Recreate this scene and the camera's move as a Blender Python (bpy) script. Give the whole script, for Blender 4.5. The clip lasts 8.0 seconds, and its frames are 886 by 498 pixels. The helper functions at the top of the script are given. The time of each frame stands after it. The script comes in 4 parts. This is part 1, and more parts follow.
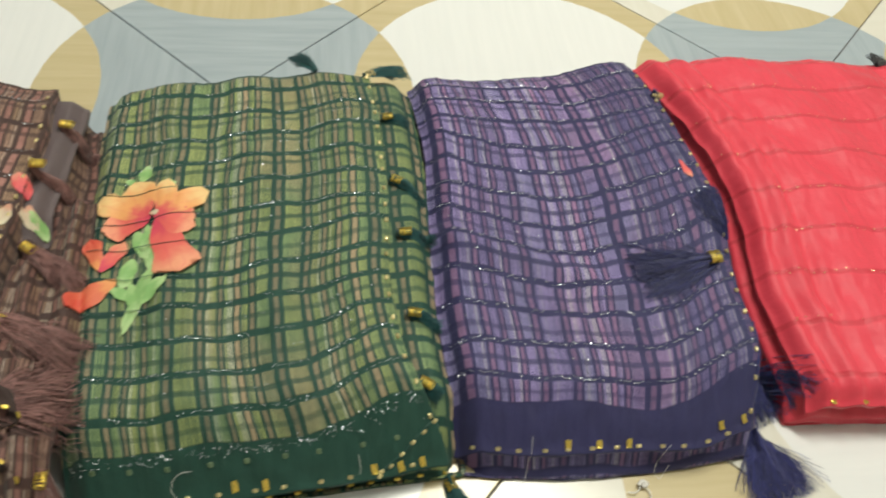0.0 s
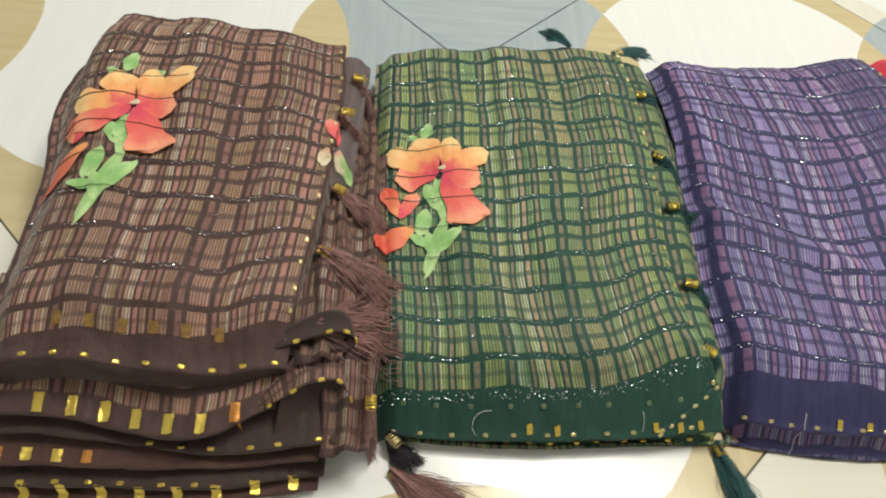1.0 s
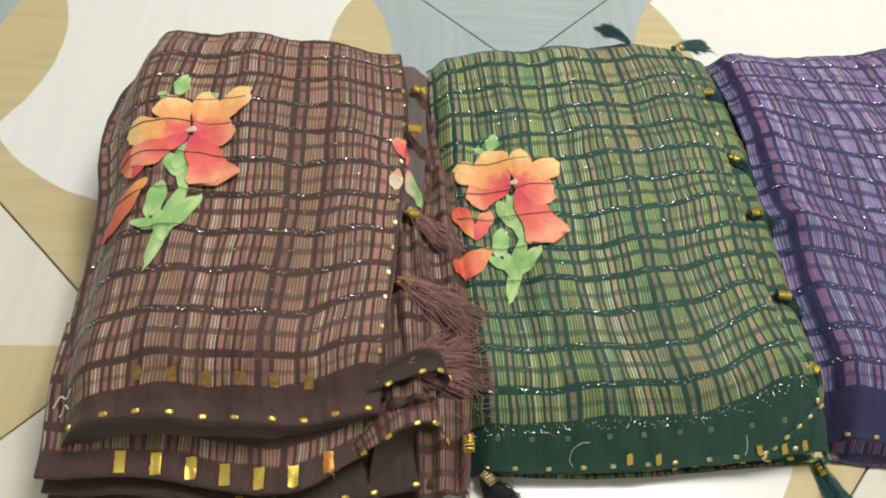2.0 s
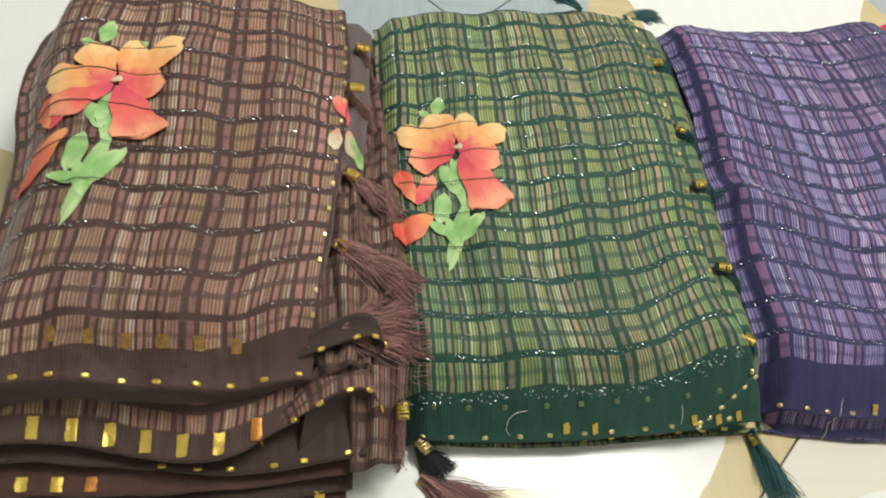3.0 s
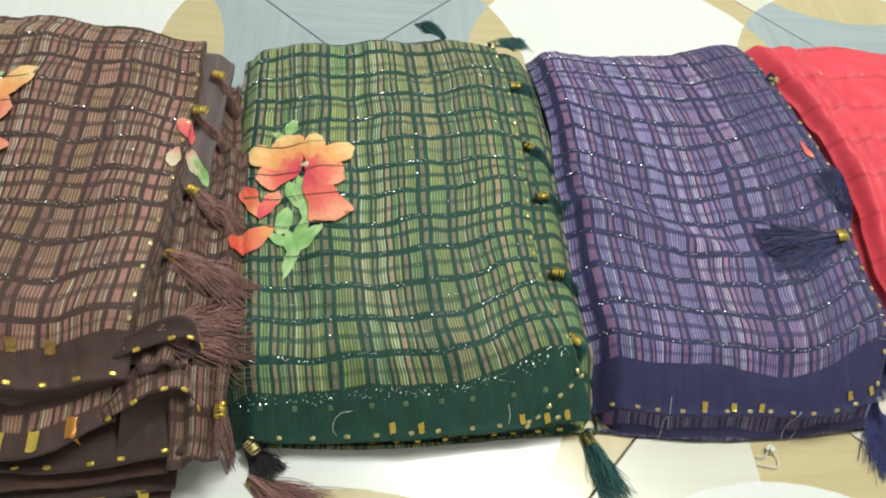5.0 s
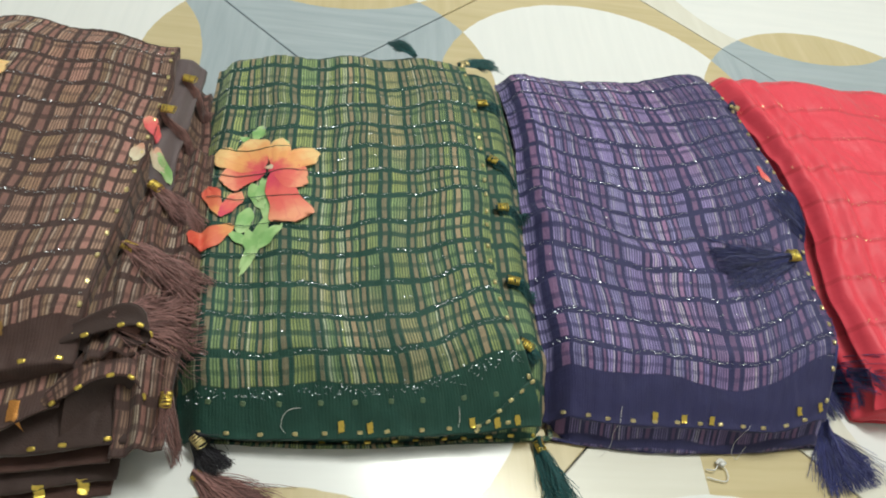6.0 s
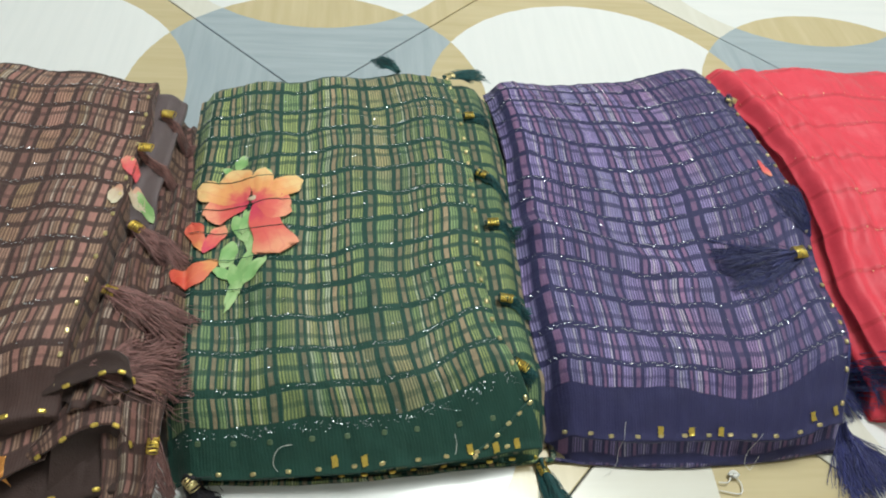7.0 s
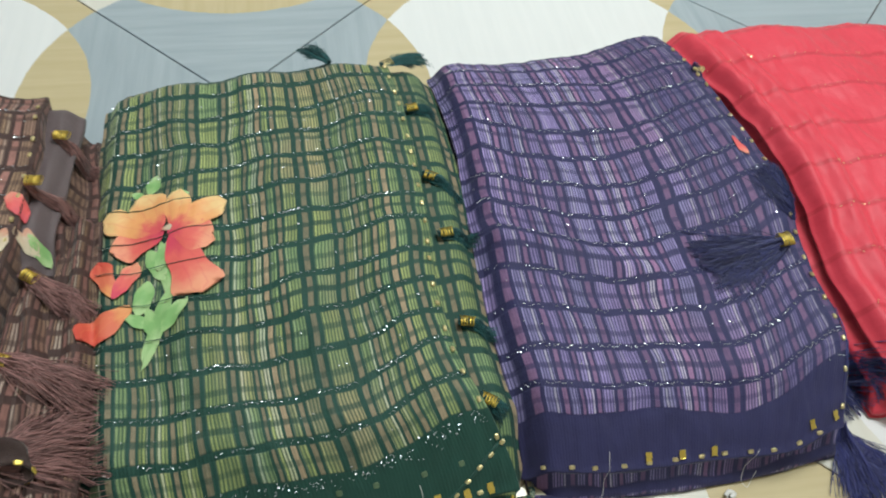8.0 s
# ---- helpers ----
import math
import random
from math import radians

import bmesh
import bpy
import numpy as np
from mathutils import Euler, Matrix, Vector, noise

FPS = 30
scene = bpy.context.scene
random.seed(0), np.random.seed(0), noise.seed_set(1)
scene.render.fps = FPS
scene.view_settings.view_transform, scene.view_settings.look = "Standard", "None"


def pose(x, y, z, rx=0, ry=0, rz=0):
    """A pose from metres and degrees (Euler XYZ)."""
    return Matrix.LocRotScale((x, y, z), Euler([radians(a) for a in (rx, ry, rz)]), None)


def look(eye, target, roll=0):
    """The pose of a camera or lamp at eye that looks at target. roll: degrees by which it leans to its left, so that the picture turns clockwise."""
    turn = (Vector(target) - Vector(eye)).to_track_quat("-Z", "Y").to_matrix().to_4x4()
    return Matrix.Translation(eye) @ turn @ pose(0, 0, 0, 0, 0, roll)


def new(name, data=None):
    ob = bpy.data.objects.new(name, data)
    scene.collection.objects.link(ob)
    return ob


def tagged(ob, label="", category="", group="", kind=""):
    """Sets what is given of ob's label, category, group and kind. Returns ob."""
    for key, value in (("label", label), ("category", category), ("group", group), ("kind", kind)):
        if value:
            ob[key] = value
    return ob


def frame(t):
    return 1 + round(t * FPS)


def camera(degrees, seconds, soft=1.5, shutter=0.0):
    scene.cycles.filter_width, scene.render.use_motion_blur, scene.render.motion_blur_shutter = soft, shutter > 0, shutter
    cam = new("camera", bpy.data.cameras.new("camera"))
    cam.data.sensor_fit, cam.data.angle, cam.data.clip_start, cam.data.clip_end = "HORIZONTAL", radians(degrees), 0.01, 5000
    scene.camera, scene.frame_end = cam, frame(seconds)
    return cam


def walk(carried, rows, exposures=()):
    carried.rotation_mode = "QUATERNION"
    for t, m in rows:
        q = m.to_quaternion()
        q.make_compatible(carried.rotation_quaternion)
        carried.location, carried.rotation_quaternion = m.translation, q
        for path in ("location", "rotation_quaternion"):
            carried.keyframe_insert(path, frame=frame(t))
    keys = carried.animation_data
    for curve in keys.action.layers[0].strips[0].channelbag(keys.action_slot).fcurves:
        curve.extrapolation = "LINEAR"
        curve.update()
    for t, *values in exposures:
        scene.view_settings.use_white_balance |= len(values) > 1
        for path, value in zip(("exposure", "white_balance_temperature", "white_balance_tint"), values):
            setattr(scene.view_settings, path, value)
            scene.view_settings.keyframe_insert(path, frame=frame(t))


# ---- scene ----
cam = camera(63.0, 8.0, soft=1.95, shutter=0.25)
PATH = [
    (0, (-0.215, -0.082, 0.698), (0.056, 1.078, -0.909), 9.5),
    (0.5, (-0.364, -0.113, 0.685), (-0.124, 1.060, -0.917), 9.7),
    (1, (-0.458, -0.115, 0.686), (-0.317, 1.029, -0.948), 9.6),
    (1.5, (-0.515, -0.088, 0.668), (-0.289, 1.063, -0.951), 11.7),
    (1.7, (-0.543, -0.068, 0.672), (-0.378, 1.064, -0.969), 8.0),
    (2.8, (-0.543, -0.046, 0.666), (-0.344, 0.989, -1.034), 11.3),
    (3, (-0.527, -0.053, 0.652), (-0.236, 0.976, -1.038), 15.7),
    (3.4, (-0.498, -0.058, 0.644), (-0.284, 0.816, -1.142), 16.9),
    (3.5, (-0.491, -0.055, 0.653), (-0.230, 0.811, -1.130), 18.9),
    (4, (-0.458, -0.067, 0.658), (-0.163, 1.005, -1.005), 16.3),
    (4.5, (-0.410, -0.091, 0.667), (-0.084, 0.994, -0.982), 16.0),
    (4.7, (-0.386, -0.100, 0.676), (-0.081, 0.992, -0.972), 14.3),
    (5.8, (-0.345, -0.142, 0.684), (-0.120, 1.139, -0.835), 11.2),
    (6, (-0.333, -0.150, 0.670), (-0.038, 1.086, -0.875), 14.4),
    (6.5, (-0.314, -0.133, 0.669), (-0.073, 1.110, -0.879), 9.6),
    (7, (-0.292, -0.125, 0.673), (-0.070, 1.118, -0.878), 8.1),
    (7.5, (-0.257, -0.104, 0.677), (-0.034, 1.150, -0.865), 5.8),
    (8, (-0.264, -0.028, 0.637), (0.048, 1.117, -0.972), 7.7),
]
walk(cam, [(t, look(eye, target, roll)) for t, eye, target, roll in PATH],
     [(0.0, -0.02, 6800, 2), (1.5, 0.12, 6700, 6), (3.0, 0.13, 6650, 5), (3.5, 0.20, 6550, 3), (4.5, 0.23, 6400, -1), (6.0, -0.03, 6350, 1), (7.0, 0.0, 6100, 1), (8.0, -0.06, 6000, 2)])

from mathutils.bvhtree import BVHTree

# ---------------------------------------------------------------- light
world = bpy.data.worlds.new("world")
scene.world = world
world.use_nodes = True
_sky = world.node_tree.nodes.new("ShaderNodeTexSky")
_sky.sky_type, _sky.sun_disc = "NISHITA", False
_sky.sun_elevation, _sky.sun_rotation = radians(35), radians(20)
_bg = world.node_tree.nodes["Background"]
_bg.inputs[1].default_value = 0.1
world.node_tree.links.new(_sky.outputs[0], _bg.inputs[0])


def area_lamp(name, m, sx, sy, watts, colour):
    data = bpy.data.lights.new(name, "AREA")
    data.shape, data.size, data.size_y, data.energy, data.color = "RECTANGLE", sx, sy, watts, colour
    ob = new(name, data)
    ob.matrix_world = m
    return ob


# lamps out of view: an assumed ceiling light, and fill added at the window opening
area_lamp("assumed_ceiling_lamp", look((0.42, 0.85, 2.55), (0.2, 0.6, 0)), 1.2, 0.3, 57.0, (1.0, 0.97, 0.92))
area_lamp("added_window_fill", look((-2.33, 1.2, 1.55), (0.0, 0.5, 0.4)), 1.3, 1.2, 4.0, (0.86, 0.93, 1.0))


# ---------------------------------------------------------------- node helpers
def material(name, rough=0.6, metal=0.0):
    mat = bpy.data.materials.new(name)
    mat.use_nodes = True
    b = mat.node_tree.nodes["Principled BSDF"]
    b.inputs["Roughness"].default_value = rough
    b.inputs["Metallic"].default_value = metal
    return mat, mat.node_tree, b


def plug(nt, socket, value):
    if hasattr(value, "is_output"):
        nt.links.new(value, socket)
    elif isinstance(value, (tuple, list)):
        socket.default_value = (*value, 1.0) if len(value) == 3 and len(socket.default_value) == 4 else value
    else:
        socket.default_value = value


def M(nt, op, a, b=0.0, c=0.0):
    n = nt.nodes.new("ShaderNodeMath")
    n.operation = op
    plug(nt, n.inputs[0], a), plug(nt, n.inputs[1], b), plug(nt, n.inputs[2], c)
    return n.outputs[0]


def ramp01(nt, x, lo, hi):
    n = nt.nodes.new("ShaderNodeMapRange")
    n.interpolation_type = "SMOOTHSTEP"
    plug(nt, n.inputs[0], x), plug(nt, n.inputs[1], lo), plug(nt, n.inputs[2], hi)
    return n.outputs[0]


def mix(nt, f, a, b, blend="MIX"):
    n = nt.nodes.new("ShaderNodeMix")
    n.data_type, n.blend_type = "RGBA", blend
    plug(nt, n.inputs[0], f), plug(nt, n.inputs[6], a), plug(nt, n.inputs[7], b)
    return n.outputs[2]


def vec(nt, x, y, z=0.0):
    n = nt.nodes.new("ShaderNodeCombineXYZ")
    plug(nt, n.inputs[0], x), plug(nt, n.inputs[1], y), plug(nt, n.inputs[2], z)
    return n.outputs[0]


def noise_tex(nt, v, scale, detail=2.0, rough=0.5):
    n = nt.nodes.new("ShaderNodeTexNoise")
    plug(nt, n.inputs["Vector"], v)
    n.inputs["Scale"].default_value, n.inputs["Detail"].default_value, n.inputs["Roughness"].default_value = scale, detail, rough
    return n.outputs["Fac"]


def white(nt, w):
    n = nt.nodes.new("ShaderNodeTexWhiteNoise")
    n.noise_dimensions = "1D"
    plug(nt, n.inputs["W"], w)
    return n.outputs["Value"]


def bump(nt, b, h, strength, dist):
    n = nt.nodes.new("ShaderNodeBump")
    n.inputs["Strength"].default_value, n.inputs["Distance"].default_value = strength, dist
    nt.links.new(h, n.inputs["Height"])
    nt.links.new(n.outputs[0], b.inputs["Normal"])


def coords(nt, kind):
    tc = nt.nodes.new("ShaderNodeTexCoord")
    sp = nt.nodes.new("ShaderNodeSeparateXYZ")
    nt.links.new(tc.outputs[kind], sp.inputs[0])
    return tc.outputs[kind], sp.outputs[0], sp.outputs[1]


# ---------------------------------------------------------------- materials
D = 0.4243   # spacing of the printed circles: half the diagonal of a 0.6 m tile
RAD = 0.256  # their radius


def tile_material(name, four_gold=False):
    mat, nt, b = material(name, 0.16)
    p, x, y = coords(nt, "Object")
    rnd = nt.nodes.new("ShaderNodeObjectInfo").outputs["Random"]
    seed = M(nt, "MULTIPLY", rnd, 37.0)
    wob = M(nt, "MULTIPLY", M(nt, "SUBTRACT", noise_tex(nt, p, 40, 2), 0.5), 0.004)
    dist_c = M(nt, "ADD", M(nt, "SQRT", M(nt, "ADD", M(nt, "MULTIPLY", x, x), M(nt, "MULTIPLY", y, y))), wob)
    ya = M(nt, "SUBTRACT", M(nt, "ABSOLUTE", y), D)
    dist_k = M(nt, "ADD", M(nt, "SQRT", M(nt, "ADD", M(nt, "MULTIPLY", x, x), M(nt, "MULTIPLY", ya, ya))), wob)
    in_c = ramp01(nt, dist_c, RAD + 0.0008, RAD - 0.0008)
    in_k = ramp01(nt, dist_k, RAD + 0.0008, RAD - 0.0008)
    quad = M(nt, "LESS_THAN", M(nt, "MULTIPLY", x, y), 0.0) if not four_gold else M(nt, "GREATER_THAN", x, 0.0)
    # printed wood grain in two directions
    g1 = noise_tex(nt, vec(nt, M(nt, "MULTIPLY", x, 5.0), M(nt, "MULTIPLY", y, 70.0), seed), 1.0, 4, 0.6)
    g2 = noise_tex(nt, vec(nt, M(nt, "MULTIPLY", x, 60.0), M(nt, "MULTIPLY", y, 4.0), seed), 1.0, 4, 0.6)
    blot = noise_tex(nt, vec(nt, x, y, seed), 9.0, 3)
    gold = mix(nt, g2, (0.48, 0.39, 0.20), (0.72, 0.62, 0.40))
    gold = mix(nt, M(nt, "MULTIPLY", blot, 0.35), gold, (0.52, 0.42, 0.25))
    grey = mix(nt, g1, (0.28, 0.34, 0.38), (0.52, 0.58, 0.62))
    grey = mix(nt, M(nt, "MULTIPLY", blot, 0.4), grey, (0.33, 0.38, 0.42))
    cream = mix(nt, g2, (0.66, 0.63, 0.54), (0.80, 0.78, 0.71))
    wht = mix(nt, g1, (0.76, 0.77, 0.77), (0.86, 0.86, 0.85))
    rest = mix(nt, quad, cream, gold)
    col = mix(nt, in_k, mix(nt, in_c, rest, wht), mix(nt, in_c, grey, gold))
    nt.links.new(col, b.inputs["Base Color"])
    nt.links.new(M(nt, "ADD", M(nt, "MULTIPLY", blot, 0.16), 0.14), b.inputs["Roughness"])
    bump(nt, b, g1, 0.05, 0.0005)
    return mat


def weave(name, base, main, second, third, period=0.038, cell=0.0205, border=0.04, dull=0.0, gain=1.0, body=0.11):
    """Checked sheer cloth: dark ground, blocks of fine upright yarn lines, crossed by dark rows. uv are metres on the cloth."""
    mat, nt, b = material(name, 0.72)
    p, u0, v0 = coords(nt, "UV")
    w1 = M(nt, "MULTIPLY", M(nt, "SUBTRACT", noise_tex(nt, p, 11, 2), 0.5), 0.012)
    a1 = M(nt, "SINE", M(nt, "ADD", M(nt, "MULTIPLY", u0, 19.0), M(nt, "MULTIPLY", v0, 13.0)))
    a2 = M(nt, "SINE", M(nt, "ADD", M(nt, "MULTIPLY", u0, 47.0), M(nt, "MULTIPLY", v0, -17.0)))
    a3 = M(nt, "SINE", M(nt, "ADD", M(nt, "MULTIPLY", u0, 118.0), M(nt, "MULTIPLY", v0, 60.0)))
    w2 = M(nt, "ADD", M(nt, "MULTIPLY", a1, 0.0012), M(nt, "ADD", M(nt, "MULTIPLY", a2, 0.0012), M(nt, "MULTIPLY", a3, 0.0009)))
    u, v = M(nt, "ADD", u0, w1), M(nt, "ADD", v0, w2)
    # columns of uneven width
    lane = M(nt, "ADD", M(nt, "DIVIDE", u, cell), M(nt, "MULTIPLY", M(nt, "SINE", M(nt, "MULTIPLY", u, 61.0)), 0.32))
    k, f = M(nt, "FLOOR", lane), M(nt, "FRACT", lane)
    hk = white(nt, k)
    h2 = white(nt, M(nt, "ADD", k, 0.43))
    e0 = M(nt, "MULTIPLY_ADD", hk, 0.07, 0.05)
    wide = M(nt, "MULTIPLY_ADD", h2, 0.14, 0.16)
    bar = M(nt, "MULTIPLY", ramp01(nt, f, e0, M(nt, "ADD", e0, 0.035)), ramp01(nt, f, M(nt, "ADD", e0, M(nt, "ADD", wide, 0.035)), M(nt, "ADD", e0, wide)))
    bar = M(nt, "MULTIPLY", bar, M(nt, "MULTIPLY_ADD", h2, 0.55, 0.50))
    g0 = M(nt, "ADD", e0, M(nt, "ADD", wide, 0.13))
    group = M(nt, "MULTIPLY", ramp01(nt, f, g0, M(nt, "ADD", g0, 0.03)), ramp01(nt, f, 0.95, 0.91))
    # rows
    fr = M(nt, "FRACT", M(nt, "DIVIDE", v, period))
    major = M(nt, "MINIMUM", fr, M(nt, "SUBTRACT", 1.0, fr))
    hm = white(nt, M(nt, "ADD", M(nt, "FLOOR", M(nt, "DIVIDE", v, period)), 0.29))
    minor = M(nt, "ABSOLUTE", M(nt, "SUBTRACT", fr, M(nt, "MULTIPLY_ADD", hm, 0.30, 0.38)))
    hv = white(nt, M(nt, "ADD", M(nt, "FLOOR", M(nt, "DIVIDE", v, period)), 0.71))
    deep = M(nt, "MULTIPLY_ADD", hv, 0.5, 0.42)
    rows = M(nt, "MULTIPLY", ramp01(nt, major, 0.075, 0.13), M(nt, "SUBTRACT", 1.0, M(nt, "MULTIPLY", deep, ramp01(nt, minor, 0.11, 0.045))))
    # yarn lines inside the blocks
    yl = M(nt, "DIVIDE", u, 0.0029)
    yk, yf = M(nt, "FLOOR", yl), M(nt, "FRACT", yl)
    hy = white(nt, M(nt, "ADD", yk, 0.37))
    hrow = white(nt, M(nt, "ADD", M(nt, "FLOOR", M(nt, "DIVIDE", v, period)), M(nt, "MULTIPLY", k, 7.13)))
    yarn = M(nt, "MULTIPLY", ramp01(nt, yf, 0.05, 0.2), ramp01(nt, yf, 0.72, 0.55))
    dash = ramp01(nt, M(nt, "FRACT", M(nt, "ADD", M(nt, "DIVIDE", v, 0.0024), hy)), 0.05, 0.35)
    yarn = M(nt, "MULTIPLY", yarn, M(nt, "MULTIPLY_ADD", dash, 0.4, 0.6))
    yarn = M(nt, "MULTIPLY", yarn, M(nt, "MULTIPLY_ADD", hy, 0.7, 0.45))
    rag = noise_tex(nt, vec(nt, M(nt, "MULTIPLY", u0, 520.0), M(nt, "MULTIPLY", v0, 110.0)), 1.0, 3, 0.65)
    yarn = M(nt, "MULTIPLY", yarn, M(nt, "MULTIPLY_ADD", rag, 1.6, 0.2))
    bar = M(nt, "MULTIPLY", bar, M(nt, "MULTIPLY_ADD", rag, 0.9, 0.25))
    big = noise_tex(nt, p, 6.0, 2)
    tint = mix(nt, ramp01(nt, M(nt, "ADD", hrow, M(nt, "MULTIPLY", M(nt, "SUBTRACT", big, 0.5), 1.2)), 0.35, 0.75), main, third)
    streak = noise_tex(nt, vec(nt, M(nt, "MULTIPLY", u0, 16.0), M(nt, "MULTIPLY", v0, 3.5), 4.0), 1.0, 2)
    warm = ramp01(nt, noise_tex(nt, vec(nt, M(nt, "MULTIPLY", u0, 9.0), M(nt, "MULTIPLY", v0, 5.0), 9.0), 1.0, 1), 0.50, 0.72)
    tint = mix(nt, M(nt, "MULTIPLY_ADD", warm, 0.55, 0.18), tint, second)
    tint = mix(nt, M(nt, "MULTIPLY", ramp01(nt, hy, 0.70, 0.82), 0.42), tint, (0.72, 0.69, 0.62))
    tint = mix(nt, ramp01(nt, bar, 0.02, 0.1), tint, second)
    veil = M(nt, "MULTIPLY_ADD", ramp01(nt, streak, 0.34, 0.66), 0.40, 0.66)
    inner = M(nt, "MAXIMUM", bar, M(nt, "MULTIPLY", group, M(nt, "MULTIPLY_ADD", yarn, 1.05 - body, body)))
    amount = M(nt, "MULTIPLY", M(nt, "MULTIPLY", inner, rows), M(nt, "MULTIPLY", veil, gain))
    if dull > 0:   # dims the yarn across the right-hand columns
        amount = M(nt, "MULTIPLY", amount, M(nt, "SUBTRACT", 1.0, M(nt, "MULTIPLY", ramp01(nt, u, 0.055, 0.105), dull)))
    above = ramp01(nt, M(nt, "SUBTRACT", M(nt, "ADD", v0, M(nt, "MULTIPLY", w2, 0.4)), border), 0.0, 0.0035)
    amount = M(nt, "MULTIPLY", amount, above)
    ground = mix(nt, noise_tex(nt, p, 45, 3), tuple(c * 0.75 for c in base), tuple(c * 1.25 for c in base))
    col = mix(nt, amount, ground, tint)
    nt.links.new(col, b.inputs["Base Color"])
    b.inputs["Sheen Weight"].default_value, b.inputs["Sheen Roughness"].default_value = 0.12, 0.4
    fine = noise_tex(nt, p, 900, 1)
    hgt = M(nt, "ADD", M(nt, "MULTIPLY", M(nt, "MULTIPLY", rows, above), 0.7), M(nt, "ADD", M(nt, "MULTIPLY", noise_tex(nt, p, 55, 3), 3.2), M(nt, "ADD", M(nt, "MULTIPLY", yarn, 0.25), M(nt, "MULTIPLY", fine, 0.2))))
    bump(nt, b, hgt, 0.5, 0.0012)
    return mat


def plain_cloth(name, colour, spread=0.35, rough=0.75, sheen=0.15, scale=30):
    mat, nt, b = material(name, rough)
    p, u, v = coords(nt, "Object")
    n = noise_tex(nt, p, scale, 4)
    nt.links.new(mix(nt, n, tuple(c * (1 - spread) for c in colour), tuple(c * (1 + spread) for c in colour)), b.inputs["Base Color"])
    b.inputs["Sheen Weight"].default_value = sheen
    bump(nt, b, M(nt, "ADD", M(nt, "MULTIPLY", noise_tex(nt, p, 48, 3), 4.0), noise_tex(nt, p, 700, 1)), 0.4, 0.0009)
    return mat


def yarn_material(name, colour):
    """Loose yarn: every strand has its own tone."""
    mat, nt, b = material(name, 0.55)
    each = nt.nodes.new("ShaderNodeNewGeometry").outputs["Random Per Island"]
    p, u, v = coords(nt, "Object")
    tone = mix(nt, each, tuple(c * 0.30 for c in colour), tuple(min(c * 1.7, 0.9) for c in colour))
    nt.links.new(mix(nt, M(nt, "MULTIPLY", noise_tex(nt, p, 260, 3), 0.5), tone, colour), b.inputs["Base Color"])
    b.inputs["Sheen Weight"].default_value = 0.15
    return mat


def red_cloth(name):
    mat, nt, b = material(name, 0.55)
    p, u, v = coords(nt, "UV")
    w = M(nt, "MULTIPLY", M(nt, "SUBTRACT", noise_tex(nt, p, 8, 2), 0.5), 0.03)
    fr = M(nt, "FRACT", M(nt, "DIVIDE", M(nt, "ADD", v, w), 0.062))
    line = ramp01(nt, M(nt, "ABSOLUTE", M(nt, "SUBTRACT", fr, 0.5)), 0.07, 0.02)
    lane = M(nt, "FLOOR", M(nt, "DIVIDE", M(nt, "ADD", u, w), 0.034))
    col = mix(nt, M(nt, "MULTIPLY", white(nt, lane), 0.55), (0.72, 0.036, 0.072), (0.54, 0.024, 0.046))
    col = mix(nt, M(nt, "MULTIPLY", noise_tex(nt, p, 10, 3), 0.45), col, (0.84, 0.11, 0.15))
    col = mix(nt, M(nt, "MULTIPLY", line, 0.35), col, (0.36, 0.010, 0.018))
    nt.links.new(col, b.inputs["Base Color"])
    b.inputs["Sheen Weight"].default_value, b.inputs["Sheen Roughness"].default_value = 0.25, 0.35
    bump(nt, b, M(nt, "ADD", M(nt, "MULTIPLY", line, -0.8), M(nt, "ADD", M(nt, "MULTIPLY", noise_tex(nt, p, 38, 3), 4.0), M(nt, "MULTIPLY", noise_tex(nt, p, 800, 1), 0.25))), 0.5, 0.0012)
    return mat


def shiny(name, colour, rough=0.28):
    mat, nt, b = material(name, rough, 1.0)
    p, u, v = coords(nt, "Object")
    n = noise_tex(nt, p, 900, 2)
    nt.links.new(mix(nt, n, tuple(c * 0.7 for c in colour), colour), b.inputs["Base Color"])
    bump(nt, b, n, 0.6, 0.0008)
    return mat


def petal_material(name, tip, body, heart):
    """Colour runs from the petal's heart to its tip; thin darker veins along it."""
    mat, nt, b = material(name, 0.55)
    p, u, v = coords(nt, "UV")
    n = noise_tex(nt, p, 5.0, 3)
    vv = M(nt, "ADD", v, M(nt, "MULTIPLY", M(nt, "SUBTRACT", n, 0.5), 0.5))
    col = mix(nt, ramp01(nt, vv, 0.1, 0.45), heart, body)
    col = mix(nt, ramp01(nt, vv, 0.5, 0.95), col, tip)
    vein = ramp01(nt, M(nt, "ABSOLUTE", M(nt, "SINE", M(nt, "MULTIPLY", M(nt, "ADD", u, M(nt, "MULTIPLY", n, 0.12)), 17.0))), 0.25, 0.0)
    col = mix(nt, M(nt, "MULTIPLY", vein, 0.22), col, heart)
    nt.links.new(col, b.inputs["Base Color"])
    bump(nt, b, n, 0.15, 0.001)
    return mat


def wall_paint(name, colour):
    mat, nt, b = material(name, 0.85)
    p, x, y = coords(nt, "Object")
    n = noise_tex(nt, p, 1.7, 4)
    nt.links.new(mix(nt, n, tuple(c * 0.94 for c in colour), colour), b.inputs["Base Color"])
    bump(nt, b, noise_tex(nt, p, 120, 3), 0.1, 0.001)
    return mat


